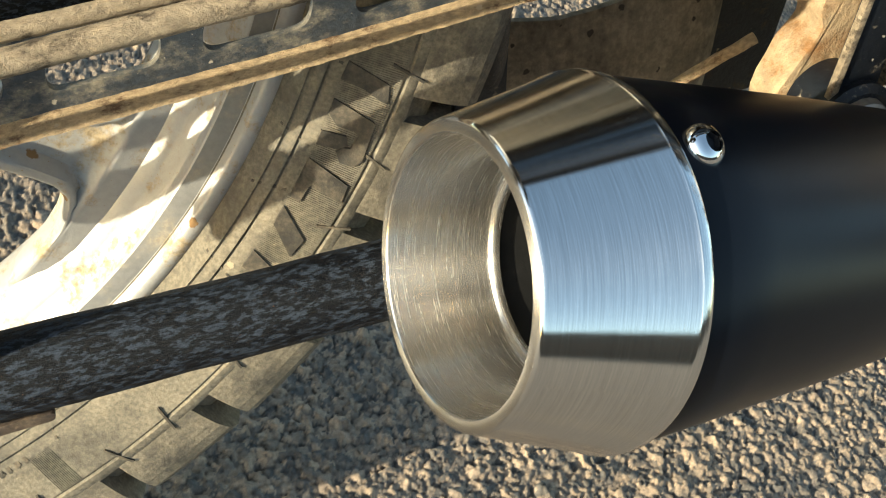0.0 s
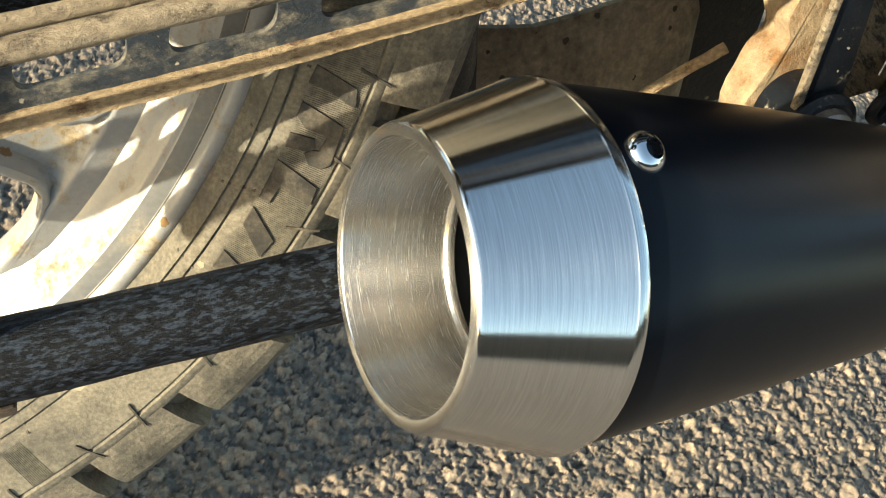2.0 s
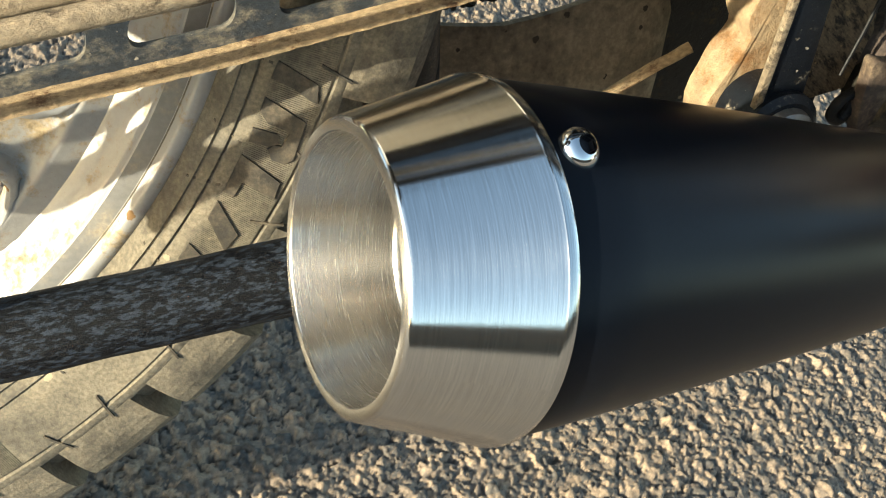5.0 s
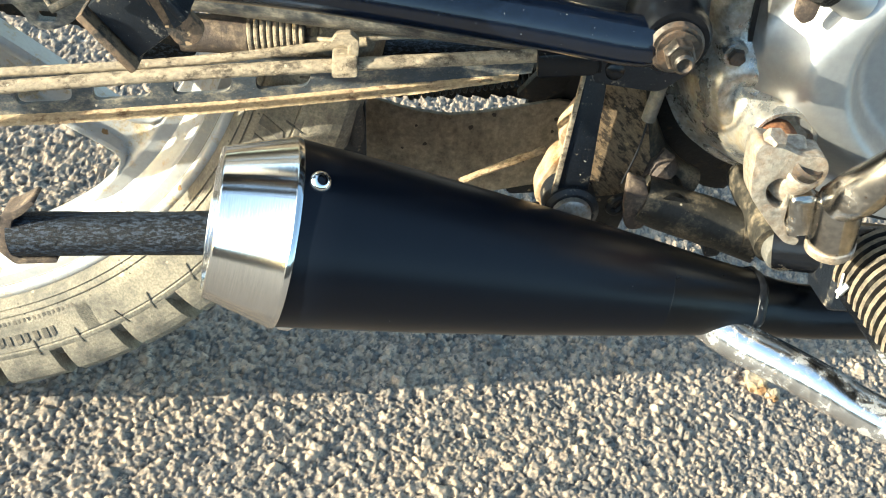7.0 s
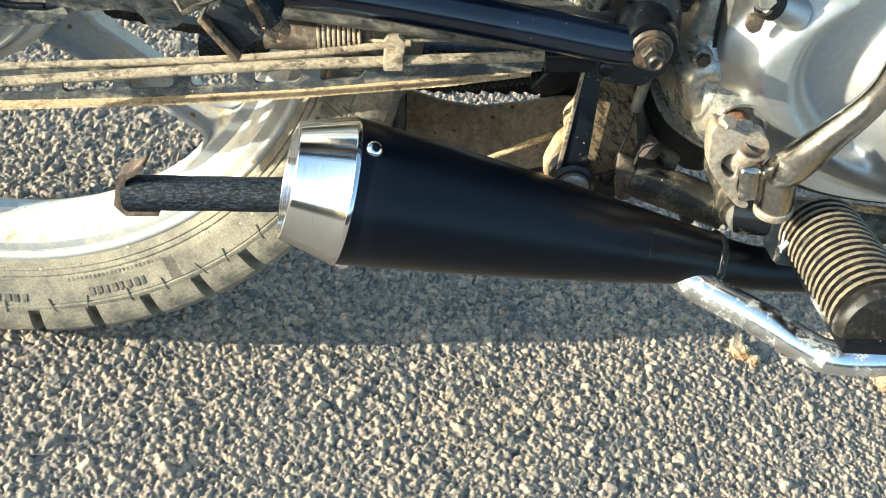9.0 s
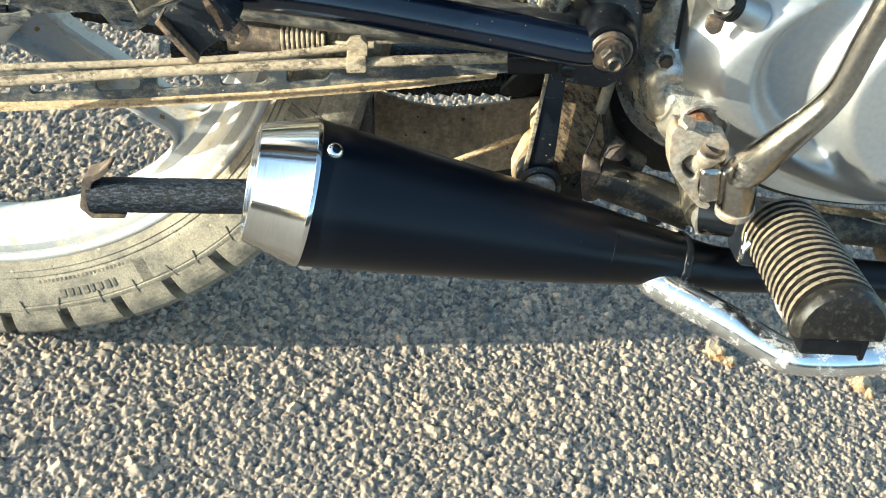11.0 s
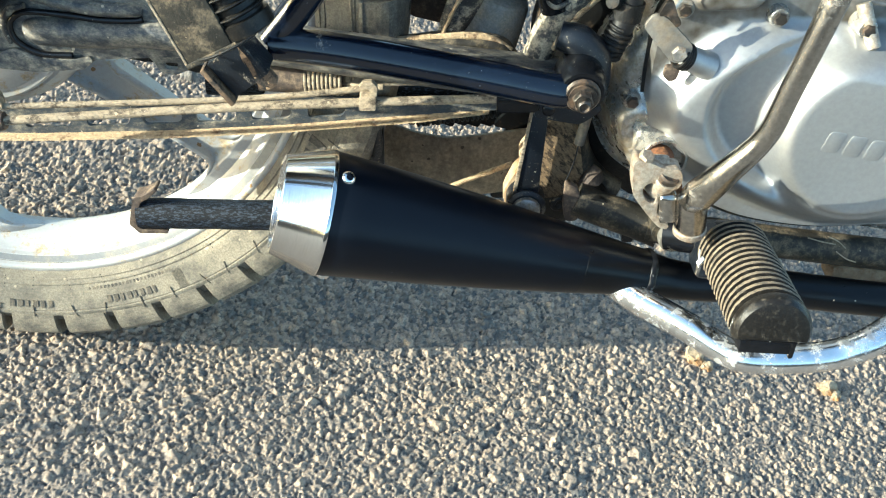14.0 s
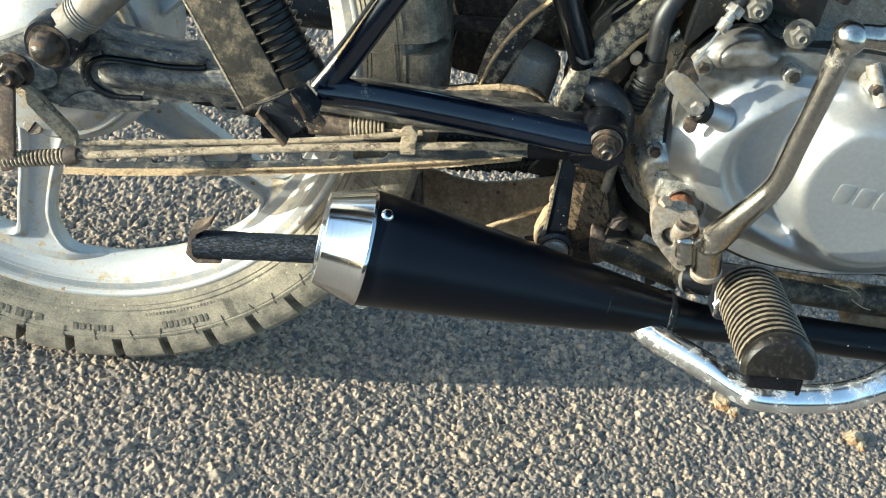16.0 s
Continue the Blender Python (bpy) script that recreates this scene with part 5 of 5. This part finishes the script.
    kick = part("kick_starter", roughen(boss, 0.0004, 120), M_CLAMP, bike, "weathered kick-starter lever with a clamped boss", smooth=45)
    part("kick_shaft", roughen(lathe([(0, 0), (0, 0.0105), (0.054, 0.0105), (0.055, 0.009), (0.055, 0.0)], frame_of((0.4835, -0.088, 0.0180), RIGHT), seg=24), 0.0006, 300), M_SPLINE, kick, "rusty splined shaft end")
    tip = (0.12, -0.42, 0.90)
    lug = joined(lathe([(-0.013, 0.0), (-0.014, 0.0080), (-0.001, 0.0086), (0.0008, 0.0080), (0.0008, 0.0)], frame_of((0.4785, -0.1520, 0.0300), tip), seg=28), block((0.020, 0.012, 0.009), pose(0.4690, -0.146, 0.0345, 25, -8, 0), 0.003, segments=3))
    part("clamp_lug", lug, M_CLAMP, kick)
    part("clamp_bolt", lathe([(0.0, 0.0), (0.0, 0.0074), (0.0034, 0.0074), (0.0048, 0.0062), (0.0040, 0.0050), (0.0042, 0.0)], frame_of((0.4785, -0.1520, 0.0308), tip), seg=20), M_NUT, kick, "brown clamp bolt")
    part("stop_bolt", hexagon(0.0050, 0.0060, frame_of((0.4612, -0.1500, 0.0385), tip)), M_CLAMP, kick)
    part("shaft_cover", lathe([(-0.020, 0.0245), (-0.012, 0.0190), (-0.005, 0.0170), (0.0, 0.0162), (0.0018, 0.0152), (0.0018, 0.0136), (-0.0030, 0.0128), (-0.0030, 0.0)], frame_of((0.4870, -0.109, 0.0195), RIGHT), seg=48), M_CASE, kick, "round cast seal housing with rust")
    part("knuckle", roughen(block((0.0118, 0.0150, 0.0215), pose(0.4850, -0.1515, 0.0108, 0, -18, 0), 0.0034, segments=3), 0.0003, 110), M_LEVER, kick, "worn plated clamp knuckle")
    axis = (-0.26, -0.05, 0.96)
    part("fork", roughen(lathe([(-0.0150, 0.0), (-0.0150, 0.0096), (-0.0140, 0.0100), (0.008, 0.0100), (0.0115, 0.0092), (0.0135, 0.0070), (0.0140, 0.0)], frame_of((0.4995, -0.1580, 0.0140), axis), seg=32), 0.0003, 110), M_LEVER, kick, "worn steel pivot boss")
    part("pivot_rim", roughen(lathe([(-0.0185, 0.0), (-0.0185, 0.0098), (-0.0172, 0.0106), (-0.0142, 0.0106), (-0.0135, 0.0098), (-0.0135, 0.0)], frame_of((0.4995, -0.1580, 0.0140), axis), seg=32), 0.0004, 160), M_CLAMP, kick, "dusty lower rim of the pivot")
    lever = tube([(0.4970, -0.160, 0.0235), (0.4968, -0.168, 0.0335), (0.4997, -0.174, 0.0465), (0.5045, -0.178, 0.0610), (0.5090, -0.1805, 0.0725), (0.5125, -0.182, 0.0830), (0.5140, -0.184, 0.0950), (0.5142, -0.185, 0.1170), (0.5150, -0.186, 0.1450), (0.5160, -0.186, 0.1820)],
                 [0.0096, 0.0102, 0.0092, 0.0081, 0.0074, 0.0069, 0.0066, 0.0066, 0.0066, 0.0072], seg=28)
    part("lever", lever, M_LEVER, kick, "worn plated lever arm with brown stains")
    part("joint", lathe([(0.0098 * -math.cos(math.pi * i / 14), 0.0098 * math.sin(math.pi * i / 14)) for i in range(15)], frame_of((0.5165, -0.186, 0.1870), (0.6, -0.6, 0.5)), seg=28), M_LEVER, kick)
    part("pedal", tube([(0.5170, -0.186, 0.1890), (0.5300, -0.187, 0.1910), (0.545, -0.188, 0.1930), (0.60, -0.19, 0.195)], [0.0070, 0.0072, 0.0090, 0.0095], seg=24), M_LEVER, kick)
    # dark mass above the case: mount plates, cylinder base
    top = plate(closed_spline([(0.452, 0.128), (0.470, 0.150), (0.500, 0.164), (0.528, 0.158), (0.531, 0.170), (0.531, 0.22), (0.527, 0.28), (0.50, 0.29), (0.47, 0.27), (0.455, 0.20)], 4), -0.092, 0.08, bevel=0.004)
    up = part("engine_top", roughen(top, 0.001, 40), M_DARK, bike, "grimy dark upper engine casing")
    base = plate(rounded([(0.525, 0.150), (0.70, 0.145), (0.72, 0.30), (0.525, 0.30)], 0.01), -0.066, 0.07, bevel=0.004)
    cyl = part("cylinder_base", roughen(base, 0.001, 50), M_CASE, bike, "dusty grey cast cylinder base")
    part("cable_stub", lathe([(0, 0), (0, 0.0055), (0.018, 0.0060), (0.019, 0.0)], frame_of((0.541, -0.085, 0.178), (0.1, -0.3, 1)), seg=16), M_HOSE, cyl)
    for x, z in ((0.521, 0.1560), (0.488, 0.1665)):
        part("mount_bolt", hexagon(0.0070, 0.0060, frame_of((x, -0.093, z - 0.003), RIGHT), washer=0.0100, stud=0.004), M_LINK, up)


def frame_parts():
    # strap with a bright edge, gusset and the rusty casting behind the muffler
    strap = plate([(0.3992, 0.020), (0.4095, 0.022), (0.4225, -0.066), (0.4050, -0.068)], -0.0755, -0.0710, bevel=0.0010)
    st = part("frame_strap", roughen(strap, 0.0003, 110), M_BLACK_DUSTY, bike, "scratched black frame strap")
    # pale strip: the strap's sunlit rear edge is put into the colour
    part("strap_edge", plate([(0.3972, 0.019), (0.3992, 0.019), (0.4050, -0.066), (0.4022, -0.066)], -0.0764, -0.0736, bevel=0.0004), M_ROD, st, "pale strap edge, sunlight put into its colour")
    part("strap_eye", lathe([(-0.010, 0.0), (-0.010, 0.0140), (0.008, 0.0145), (0.010, 0.012), (0.010, 0.0)], frame_of((0.4135, -0.070, -0.0590), RIGHT), seg=28), M_BLACK_DUSTY, st)
    part("eye_bolt", lathe([(0, 0), (0, 0.0105), (0.003, 0.0100), (0.005, 0.007), (0.005, 0)], frame_of((0.4135, -0.0800, -0.0590), RIGHT), seg=20), M_BOLT, st)
    gus = plate([(0.4110, 0.012), (0.4330, 0.012), (0.4490, -0.028), (0.4470, -0.050), (0.4230, -0.058)], -0.0645, -0.0612, bevel=0.0008)
    part("gusset", roughen(gus, 0.0008, 110), M_GRIME, bike, "rusty frame gusset with straw-coloured grime")
    cast = closed_spline([(0.4120, -0.004), (0.4015, -0.026), (0.4050, -0.036), (0.4005, -0.048), (0.3990, -0.068), (0.4150, -0.078), (0.4250, -0.050), (0.4210, -0.016)], 4)
    part("stand_lug", roughen(plate(cast, -0.058, -0.042, bevel=0.004), 0.0012, 90), M_MUD, bike, "stand lug caked with tan earth")
    # dark plate added behind the gusset so that no ground shows through
    part("gap_plate", roughen(plate(rounded([(0.418, -0.036), (0.444, -0.040), (0.454, -0.062), (0.452, -0.090), (0.420, -0.092)], 0.004), -0.048, -0.040, bevel=0.001), 0.0010, 90), M_DARK, bike, "dark plate added to fill the gap by the stand")
    part("stand_spring", coil((0.326, 0.020, -0.0588), (0.404, 0.020, -0.0313), 0.0056, 0.0013, 21, per_turn=12), M_DARK, bike, "black coil spring of the stand")
    part("stand_spring_rod", roughen(tube([(0.362, -0.030, -0.083), (0.385, -0.030, -0.066), (0.403, -0.032, -0.052)], 0.0022, seg=10), 0.0004, 140), M_CAKED, bike, "rusty thin rod")
    web = tube([(0.4270, -0.047, 0.042), (0.4275, -0.047, 0.0135), (0.4340, -0.047, -0.006), (0.4435, -0.047, -0.024), (0.4600, -0.049, -0.042), (0.478, -0.052, -0.050)], [0.0125, 0.0122, 0.0118, 0.0118, 0.0125, 0.013], seg=24)
    up = part("frame_upright", roughen(web, 0.0012, 90), M_FOOT, bike, "grimy brown-black frame upright")
    part("weld_lump", roughen(lathe([(-0.008, 0.0), (-0.006, 0.0085), (0.0, 0.0105), (0.006, 0.0085), (0.009, 0.0)], frame_of((0.4570, -0.058, -0.0365), (0.8, -0.2, -0.5)), seg=20), 0.0022, 130), M_RUST, up, "rusty lump of weld")
    # lower cross tube and rails
    low = tube([(0.4475, -0.074, -0.0462), (0.470, -0.077, -0.0492), (0.492, -0.080, -0.0515), (0.512, -0.086, -0.0525)], 0.0128, seg=28)
    lt = part("frame_tube", roughen(low, 0.0006, 90), M_FOOT, bike, "grimy black lower frame tube")
    part("end_lug", roughen(plate(rounded([(0.4335, -0.0285), (0.4435, -0.0300), (0.4520, -0.0440), (0.4525, -0.0585), (0.4430, -0.0610), (0.4375, -0.0480)], 0.004), -0.084, -0.078, bevel=0.0012), 0.0012, 120), M_RUST, lt, "rusty brown lug")
    part("tube_lug", roughen(plate(rounded([(0.4835, -0.0530), (0.4930, -0.0520), (0.4965, -0.0665), (0.4880, -0.0690)], 0.003), -0.086, -0.076, bevel=0.0012), 0.0006, 120), M_BLACK_DUSTY, lt)
    part("hook", roughen(tube([(0.4395, -0.078, -0.0480), (0.4360, -0.079, -0.0540), (0.4315, -0.079, -0.0520), (0.4330, -0.079, -0.0465), (0.4380, -0.078, -0.0440)], 0.0020, seg=10), 0.0003, 200), M_DARK, lt)
    part("rail", tube([(0.50, -0.085, -0.050), (0.58, -0.088, -0.0430), (0.67, -0.088, -0.0360), (0.76, -0.086, -0.028)], 0.0118, seg=24), M_FOOT, bike, "dirty black lower frame rail")
    part("footrest_tube", tube([(0.510, -0.050, -0.036), (0.5110, -0.1075, -0.0392)], 0.0118, seg=24), M_FOOT, bike, "dirty black footrest tube")
    part("round_bolt", roughen(lathe([(0, 0), (0, 0.0100), (0.0062, 0.0100), (0.0078, 0.0092), (0.0084, 0.0070), (0.0084, 0)], frame_of((0.5130, -0.1075, -0.0402), (0, -1, 0.05)), seg=24), 0.0004, 150), M_LINK, bike, "dirty grey round bolt head")
    part("footrest_arm", tube([(0.509, -0.108, -0.0385), (0.530, -0.118, -0.0300), (0.545, -0.128, -0.0220)], 0.0125, seg=20), M_BLACK, bike)
    # dust guard between the arms, ahead of the tyre
    bm = bmesh.new()
    rows = []
    for i in range(25):
        t = i / 24
        x = 0.285 + 0.152 * t
        top = float(np.interp(x, [0.285, 0.331, 0.354, 0.370, 0.384, 0.400, 0.416, 0.427, 0.433, 0.437], [-0.070, -0.0725, -0.0710, -0.0665, -0.0620, -0.0570, -0.0525, -0.0530, -0.0590, -0.0680]))
        rows.append([bm.verts.new((x, 0.020 + 0.012 * (2 * t - 1) ** 2 + dy, z)) for dy, z in ((0.0, top), (-0.004, top - 0.02), (-0.008, top - 0.055), (-0.006, top - 0.055), (0.0, top - 0.02), (0.003, top))])
    for a, b in zip(rows, rows[1:]):
        for k in range(6):
            bm.faces.new((a[k], a[(k + 1) % 6], b[(k + 1) % 6], b[k]))
    bm.faces.new(rows[0])
    bm.faces.new(rows[-1])
    part("dust_guard", bm, M_PLATE, bike, "brown dust-coated curved guard ahead of the rear tyre", smooth=60)
    # dark panel added to keep the view past the guard's end dark
    part("dark_backing", roughen(plate(rounded([(0.400, -0.020), (0.470, -0.020), (0.475, -0.110), (0.404, -0.130)], 0.006), 0.034, 0.042, bevel=0.001), 0.0010, 80), M_DARK, bike, "dark backing plate added past the end of the guard")
    part("guard_stay", tube([(0.291, -0.045, -0.025), (0.300, -0.035, -0.060), (0.306, -0.02, -0.100)], 0.0052, seg=16), M_BLACK_DUSTY, bike)
    part("guard_bracket", plate(rounded([(0.280, -0.022), (0.298, -0.018), (0.308, -0.075), (0.292, -0.085)], 0.003), -0.038, -0.034, bevel=0.0008), M_BLACK_DUSTY, bike)
    part("bent_bracket", plate(rounded([(0.385, -0.040), (0.395, -0.022), (0.412, -0.012), (0.412, -0.030), (0.400, -0.040)], 0.004), -0.002, 0.004, bevel=0.0008), M_DARK, bike)
    # chain behind, at the far side: plates in a row
    chain = new("drive_chain")
    chain.parent = bike
    link_line = plate(rounded([(-0.0085, -0.0042), (0.0, -0.0030), (0.0085, -0.0042), (0.0085, 0.0042), (0.0, 0.0030), (-0.0085, 0.0042)], 0.0036, 3), -0.006, 0.006)
    me = bpy.data.meshes.new("chain_link")
    bmesh.ops.recalc_face_normals(link_line, faces=link_line.faces)
    link_line.to_mesh(me)
    link_line.free()
    me.materials.append(M_DARK)
    for i in range(37):
        x = 0.030 + i * 0.0108
        ob = new("chain_link", me)
        ob.parent = chain
        ob.matrix_basis = pose(x, 0.072 + (0.0015 if i % 2 else 0.0), float(np.interp(x, [0.03, 0.17, 0.32, 0.43], [-0.076, -0.0775, -0.088, -0.066])), 0, 4 if x > 0.2 else 0, 0)
    # upper middle: air box, frame tubes and hoses
    cyl = lathe([(-0.004, 0.0), (-0.004, 0.0245), (0.048, 0.0225), (0.053, 0.0205), (0.055, 0.017), (0.055, 0.0)], pose(0.361, 0.0, 0.012, 0, 6, 0), seg=40)
    part("air_filter_can", roughen(cyl, 0.0004, 60), M_CYL, bike, "dusty grey moulded canister")
    lip = part("can_lip", roughen(tube([(0.285, -0.040, 0.0285), (0.310, -0.041, 0.0335), (0.341, -0.041, 0.0420), (0.368, -0.041, 0.0445), (0.384, -0.041, 0.0360)], [0.007, 0.0085, 0.0095, 0.0092, 0.006], seg=18, flat=0.75), 0.0008, 110), M_FOOT, bike, "grimy black ledge of the swingarm")
    part("sand_crust", roughen(tube([(0.286, -0.043, 0.0330), (0.310, -0.044, 0.0388), (0.341, -0.045, 0.0478), (0.362, -0.045, 0.0502), (0.378, -0.045, 0.0455)], [0.0012, 0.0022, 0.0028, 0.0028, 0.0014], seg=14, steps=40), 0.0005, 320), M_CAKED, lip, "crust of tan sand")
    part("cross_brace", roughen(block((0.050, 0.010, 0.010), pose(0.324, 0.030, 0.0645, 0, -10, 0), 0.001), 0.0008, 90), M_RUST, bike, "rusty cross brace behind the canister")
    bar = tube([(0.333, -0.036, 0.042), (0.337, -0.036, 0.060), (0.345, -0.035, 0.088), (0.362, -0.034, 0.118), (0.40, -0.030, 0.155)], [0.0085, 0.0105, 0.0125, 0.0145, 0.0145], seg=22, flat=0.40, up=(0, 1, 0))
    cb = part("curved_bar", roughen(bar, 0.0008, 80), M_FLAKE, bike, "dusty flat curved bar")
    part("dust_edge", roughen(tube([(0.3290, -0.0405, 0.045), (0.3345, -0.0410, 0.068), (0.346, -0.0410, 0.095), (0.362, -0.0410, 0.117), (0.385, -0.039, 0.140)], [0.0020, 0.0028, 0.0030, 0.0030], seg=10, flat=0.6), 0.0010, 180), M_CAKED, cb)
    part("seat_tube", tube([(0.362, -0.058, 0.160), (0.373, -0.060, 0.130), (0.3915, -0.062, 0.0975), (0.397, -0.062, 0.088)], 0.0102, seg=20), M_BLACK, bike, "black frame tube")
    dt = part("down_tube", roughen(tube([(0.3935, -0.060, 0.045), (0.3965, -0.060, 0.072), (0.4070, -0.060, 0.097), (0.4290, -0.058, 0.131), (0.49, -0.05, 0.21)], 0.0105, seg=20), 0.0006, 120), M_SHED, bike, "frame tube with flaking dusty paint")
    part("weld_bead", roughen(tube([(0.3880, -0.069, 0.0960), (0.3940, -0.0715, 0.0925), (0.4015, -0.069, 0.0960), (0.4070, -0.066, 0.1010)], 0.0020, seg=10), 0.0006, 200), M_FLAKE, dt)
    part("seam_ridge", roughen(tube([(0.4010, -0.068, 0.062), (0.4065, -0.069, 0.080), (0.4180, -0.068, 0.099), (0.4300, -0.066, 0.117), (0.450, -0.062, 0.140)], 0.0020, seg=8), 0.0009, 150), M_CAKED, dt, "flaking dusty seam")
    part("thin_strip", plate([(0.398, 0.1140), (0.3995, 0.1165), (0.436, 0.1600), (0.437, 0.1575)], -0.052, -0.049), M_ROD, bike)
    part("mount_elbow", roughen(tube([(0.398, -0.092, 0.083), (0.412, -0.094, 0.082), (0.424, -0.094, 0.072), (0.428, -0.092, 0.054), (0.424, -0.088, 0.036)], [0.009, 0.011, 0.011, 0.011, 0.010], seg=18), 0.0006, 90), M_BLACK_DUSTY, bike, "dusty black mount elbow")
    hose = part("vent_hose", tube([(0.4440, -0.080, 0.165), (0.4355, -0.084, 0.141), (0.4370, -0.085, 0.121), (0.4380, -0.085, 0.101), (0.4335, -0.085, 0.074)], 0.0074, seg=18), M_HOSE, bike, "black rubber hose")
    part("hose_collar", tube([(0.4375, -0.085, 0.112), (0.4382, -0.085, 0.100)], 0.0092, seg=20), M_DARK, hose)
    part("hose_spring", coil((0.4372, -0.085, 0.094), (0.4335, -0.085, 0.074), 0.0076, 0.0015, 6), M_DARK, hose)
    part("hose_knob", lathe([(0, 0), (0, 0.0042), (0.008, 0.0048), (0.010, 0)], frame_of((0.4300, -0.086, 0.109), (-0.6, -0.6, 0.3)), seg=14), M_DARK, hose)
    part("frame_plate", roughen(plate(closed_spline([(0.390, 0.060), (0.400, 0.110), (0.430, 0.150), (0.455, 0.160), (0.452, 0.110), (0.440, 0.060), (0.432, 0.020), (0.404, 0.030)], 4), -0.040, -0.010, bevel=0.003), 0.0008, 70), M_DARK, bike, "grimy frame plate")
    part("lever_link", tube([(0.4372, -0.071, 0.021), (0.4380, -0.070, -0.003)], 0.0036, seg=14), M_LINK, bike)
    part("thin_wire", tube([(0.4380, -0.070, -0.004), (0.4388, -0.070, -0.020), (0.4370, -0.070, -0.042)], 0.0006, seg=8), M_HOSE, bike)


def far_side():
    # what closes the view between the frame and the far side: chain case and engine rear
    part("chain_case", roughen(plate(closed_spline([(0.27, 0.045), (0.30, 0.038), (0.42, 0.040), (0.47, 0.06), (0.46, 0.20), (0.36, 0.24), (0.30, 0.16)], 4), 0.078, 0.092, bevel=0.002), 0.0008, 50), M_DARK, bike, "grimy black chain case")
    part("engine_rear", roughen(plate(closed_spline([(0.410, 0.010), (0.440, -0.022), (0.470, -0.050), (0.52, -0.045), (0.50, 0.16), (0.42, 0.18), (0.402, 0.09)], 4), -0.030, 0.076, bevel=0.006), 0.0012, 50), M_DARK, bike, "grimy rear of the engine")
    part("sprocket_cover", roughen(plate(rounded([(0.302, 0.014), (0.383, 0.012), (0.386, 0.085), (0.345, 0.100), (0.306, 0.080)], 0.008), 0.046, 0.056, bevel=0.002), 0.0018, 70), M_RUST, bike, "rusty brown sprocket cover")
    part("sprocket_guard", roughen(lathe([(-0.01, 0.0), (-0.01, 0.040), (0.0, 0.044), (0.01, 0.040), (0.01, 0.0)], frame_of((0.335, 0.060, 0.085), RIGHT), seg=30), 0.0012, 90), M_RUST, bike, "rusty round guard")


def unseen_bodywork():
    # unseen masses added above the engine and the frame to block sky light
    side = plate(rounded([(0.16, 0.255), (0.22, 0.215), (0.40, 0.205), (0.46, 0.25), (0.46, 0.36), (0.12, 0.37)], 0.03), -0.105, 0.105, bevel=0.012)
    part("side_cover", side, M_BODY, bike, "unseen black side cover, added to block sky light")
    seat = plate(rounded([(0.06, 0.43), (0.10, 0.375), (0.43, 0.37), (0.46, 0.44), (0.40, 0.47), (0.10, 0.47)], 0.03), -0.125, 0.125, bevel=0.02)
    part("seat", seat, M_BODY, bike, "unseen black saddle, added to block sky light")
    tank = plate(rounded([(0.44, 0.34), (0.80, 0.36), (0.84, 0.46), (0.74, 0.56), (0.56, 0.55), (0.45, 0.46)], 0.04), -0.13, 0.13, bevel=0.03)
    part("fuel_tank", tank, M_BODY, bike, "unseen black fuel tank, added to block sky light")


def straw():
    rng = random.Random(11)
    for x, y, z, n, s in ((0.622, -0.101, -0.026, 1, 0.014), (0.640, -0.100, -0.031, 2, 0.014), (0.436, -0.060, -0.030, 3, 0.014)):
        for _ in range(n):
            a = rng.uniform(-0.5, 0.5) + (0.9 if x < 0.5 else 0.0)
            d = Vector((math.cos(a), rng.uniform(-0.15, 0.1), math.sin(a))) * s * rng.uniform(0.4, 0.8)
            o = Vector((x + rng.uniform(-0.008, 0.008), y, z + rng.uniform(-0.006, 0.006)))
            part("straw", tube([tuple(o - d), tuple(o + Vector((0, -0.0015, rng.uniform(-0.002, 0.002)))), tuple(o + d)], 0.0005, seg=5, steps=3), M_STRAW, bike)
    part("caked_mud", roughen(block((0.050, 0.02, 0.014), pose(0.668, -0.082, -0.0560, 0, -8, 0), 0.005, segments=3), 0.003, 60), M_MUD, bike, "dried earth under the frame rail")


def ground_bits():
    def clod(name, x, y, size, label):
        bm = bmesh.new()
        bmesh.ops.create_icosphere(bm, subdivisions=3, radius=size)
        for v in bm.verts:
            v.co += noise.noise_vector(v.co * (1.6 / size) + Vector((x * 50, y * 50, 0))) * size * 0.55
            v.co += noise.noise_vector(v.co * (5 / size)) * size * 0.15
            v.co.z *= 0.6
        ob = mesh_object(name, bm, M_MUD, smooth=0)
        ob.location = (x, y, size * 0.25)
        return tagged(ob, label, "clod", group="clods of earth")

    clod("earth_clod", 0.652, 0.030, 0.0095, "crumbly tan clod of earth on asphalt")
    clod("earth_clod", 0.664, 0.021, 0.006, "small crumb of tan earth on asphalt")
    clod("earth_clod", 0.7905, 0.0200, 0.0085, "crumbly tan clod of earth on asphalt")
    clod("earth_clod", 0.7985, 0.0120, 0.0055, "small crumb of tan earth on asphalt")


def unseen_wall():
    # an unseen wall, added to darken reflections and sky light on the camera's side
    bm = block((14.0, 0.24, 1.4), pose(1.5, -5.2, 0.70), 0.02)
    tagged(mesh_object("unseen_south_wall", bm, M_WALL), "unseen plain dark wall, added to darken reflections and fill light", "wall", kind="structure")


for build in (engine, frame_parts, far_side, unseen_bodywork, straw, ground_bits, unseen_wall):
    build()
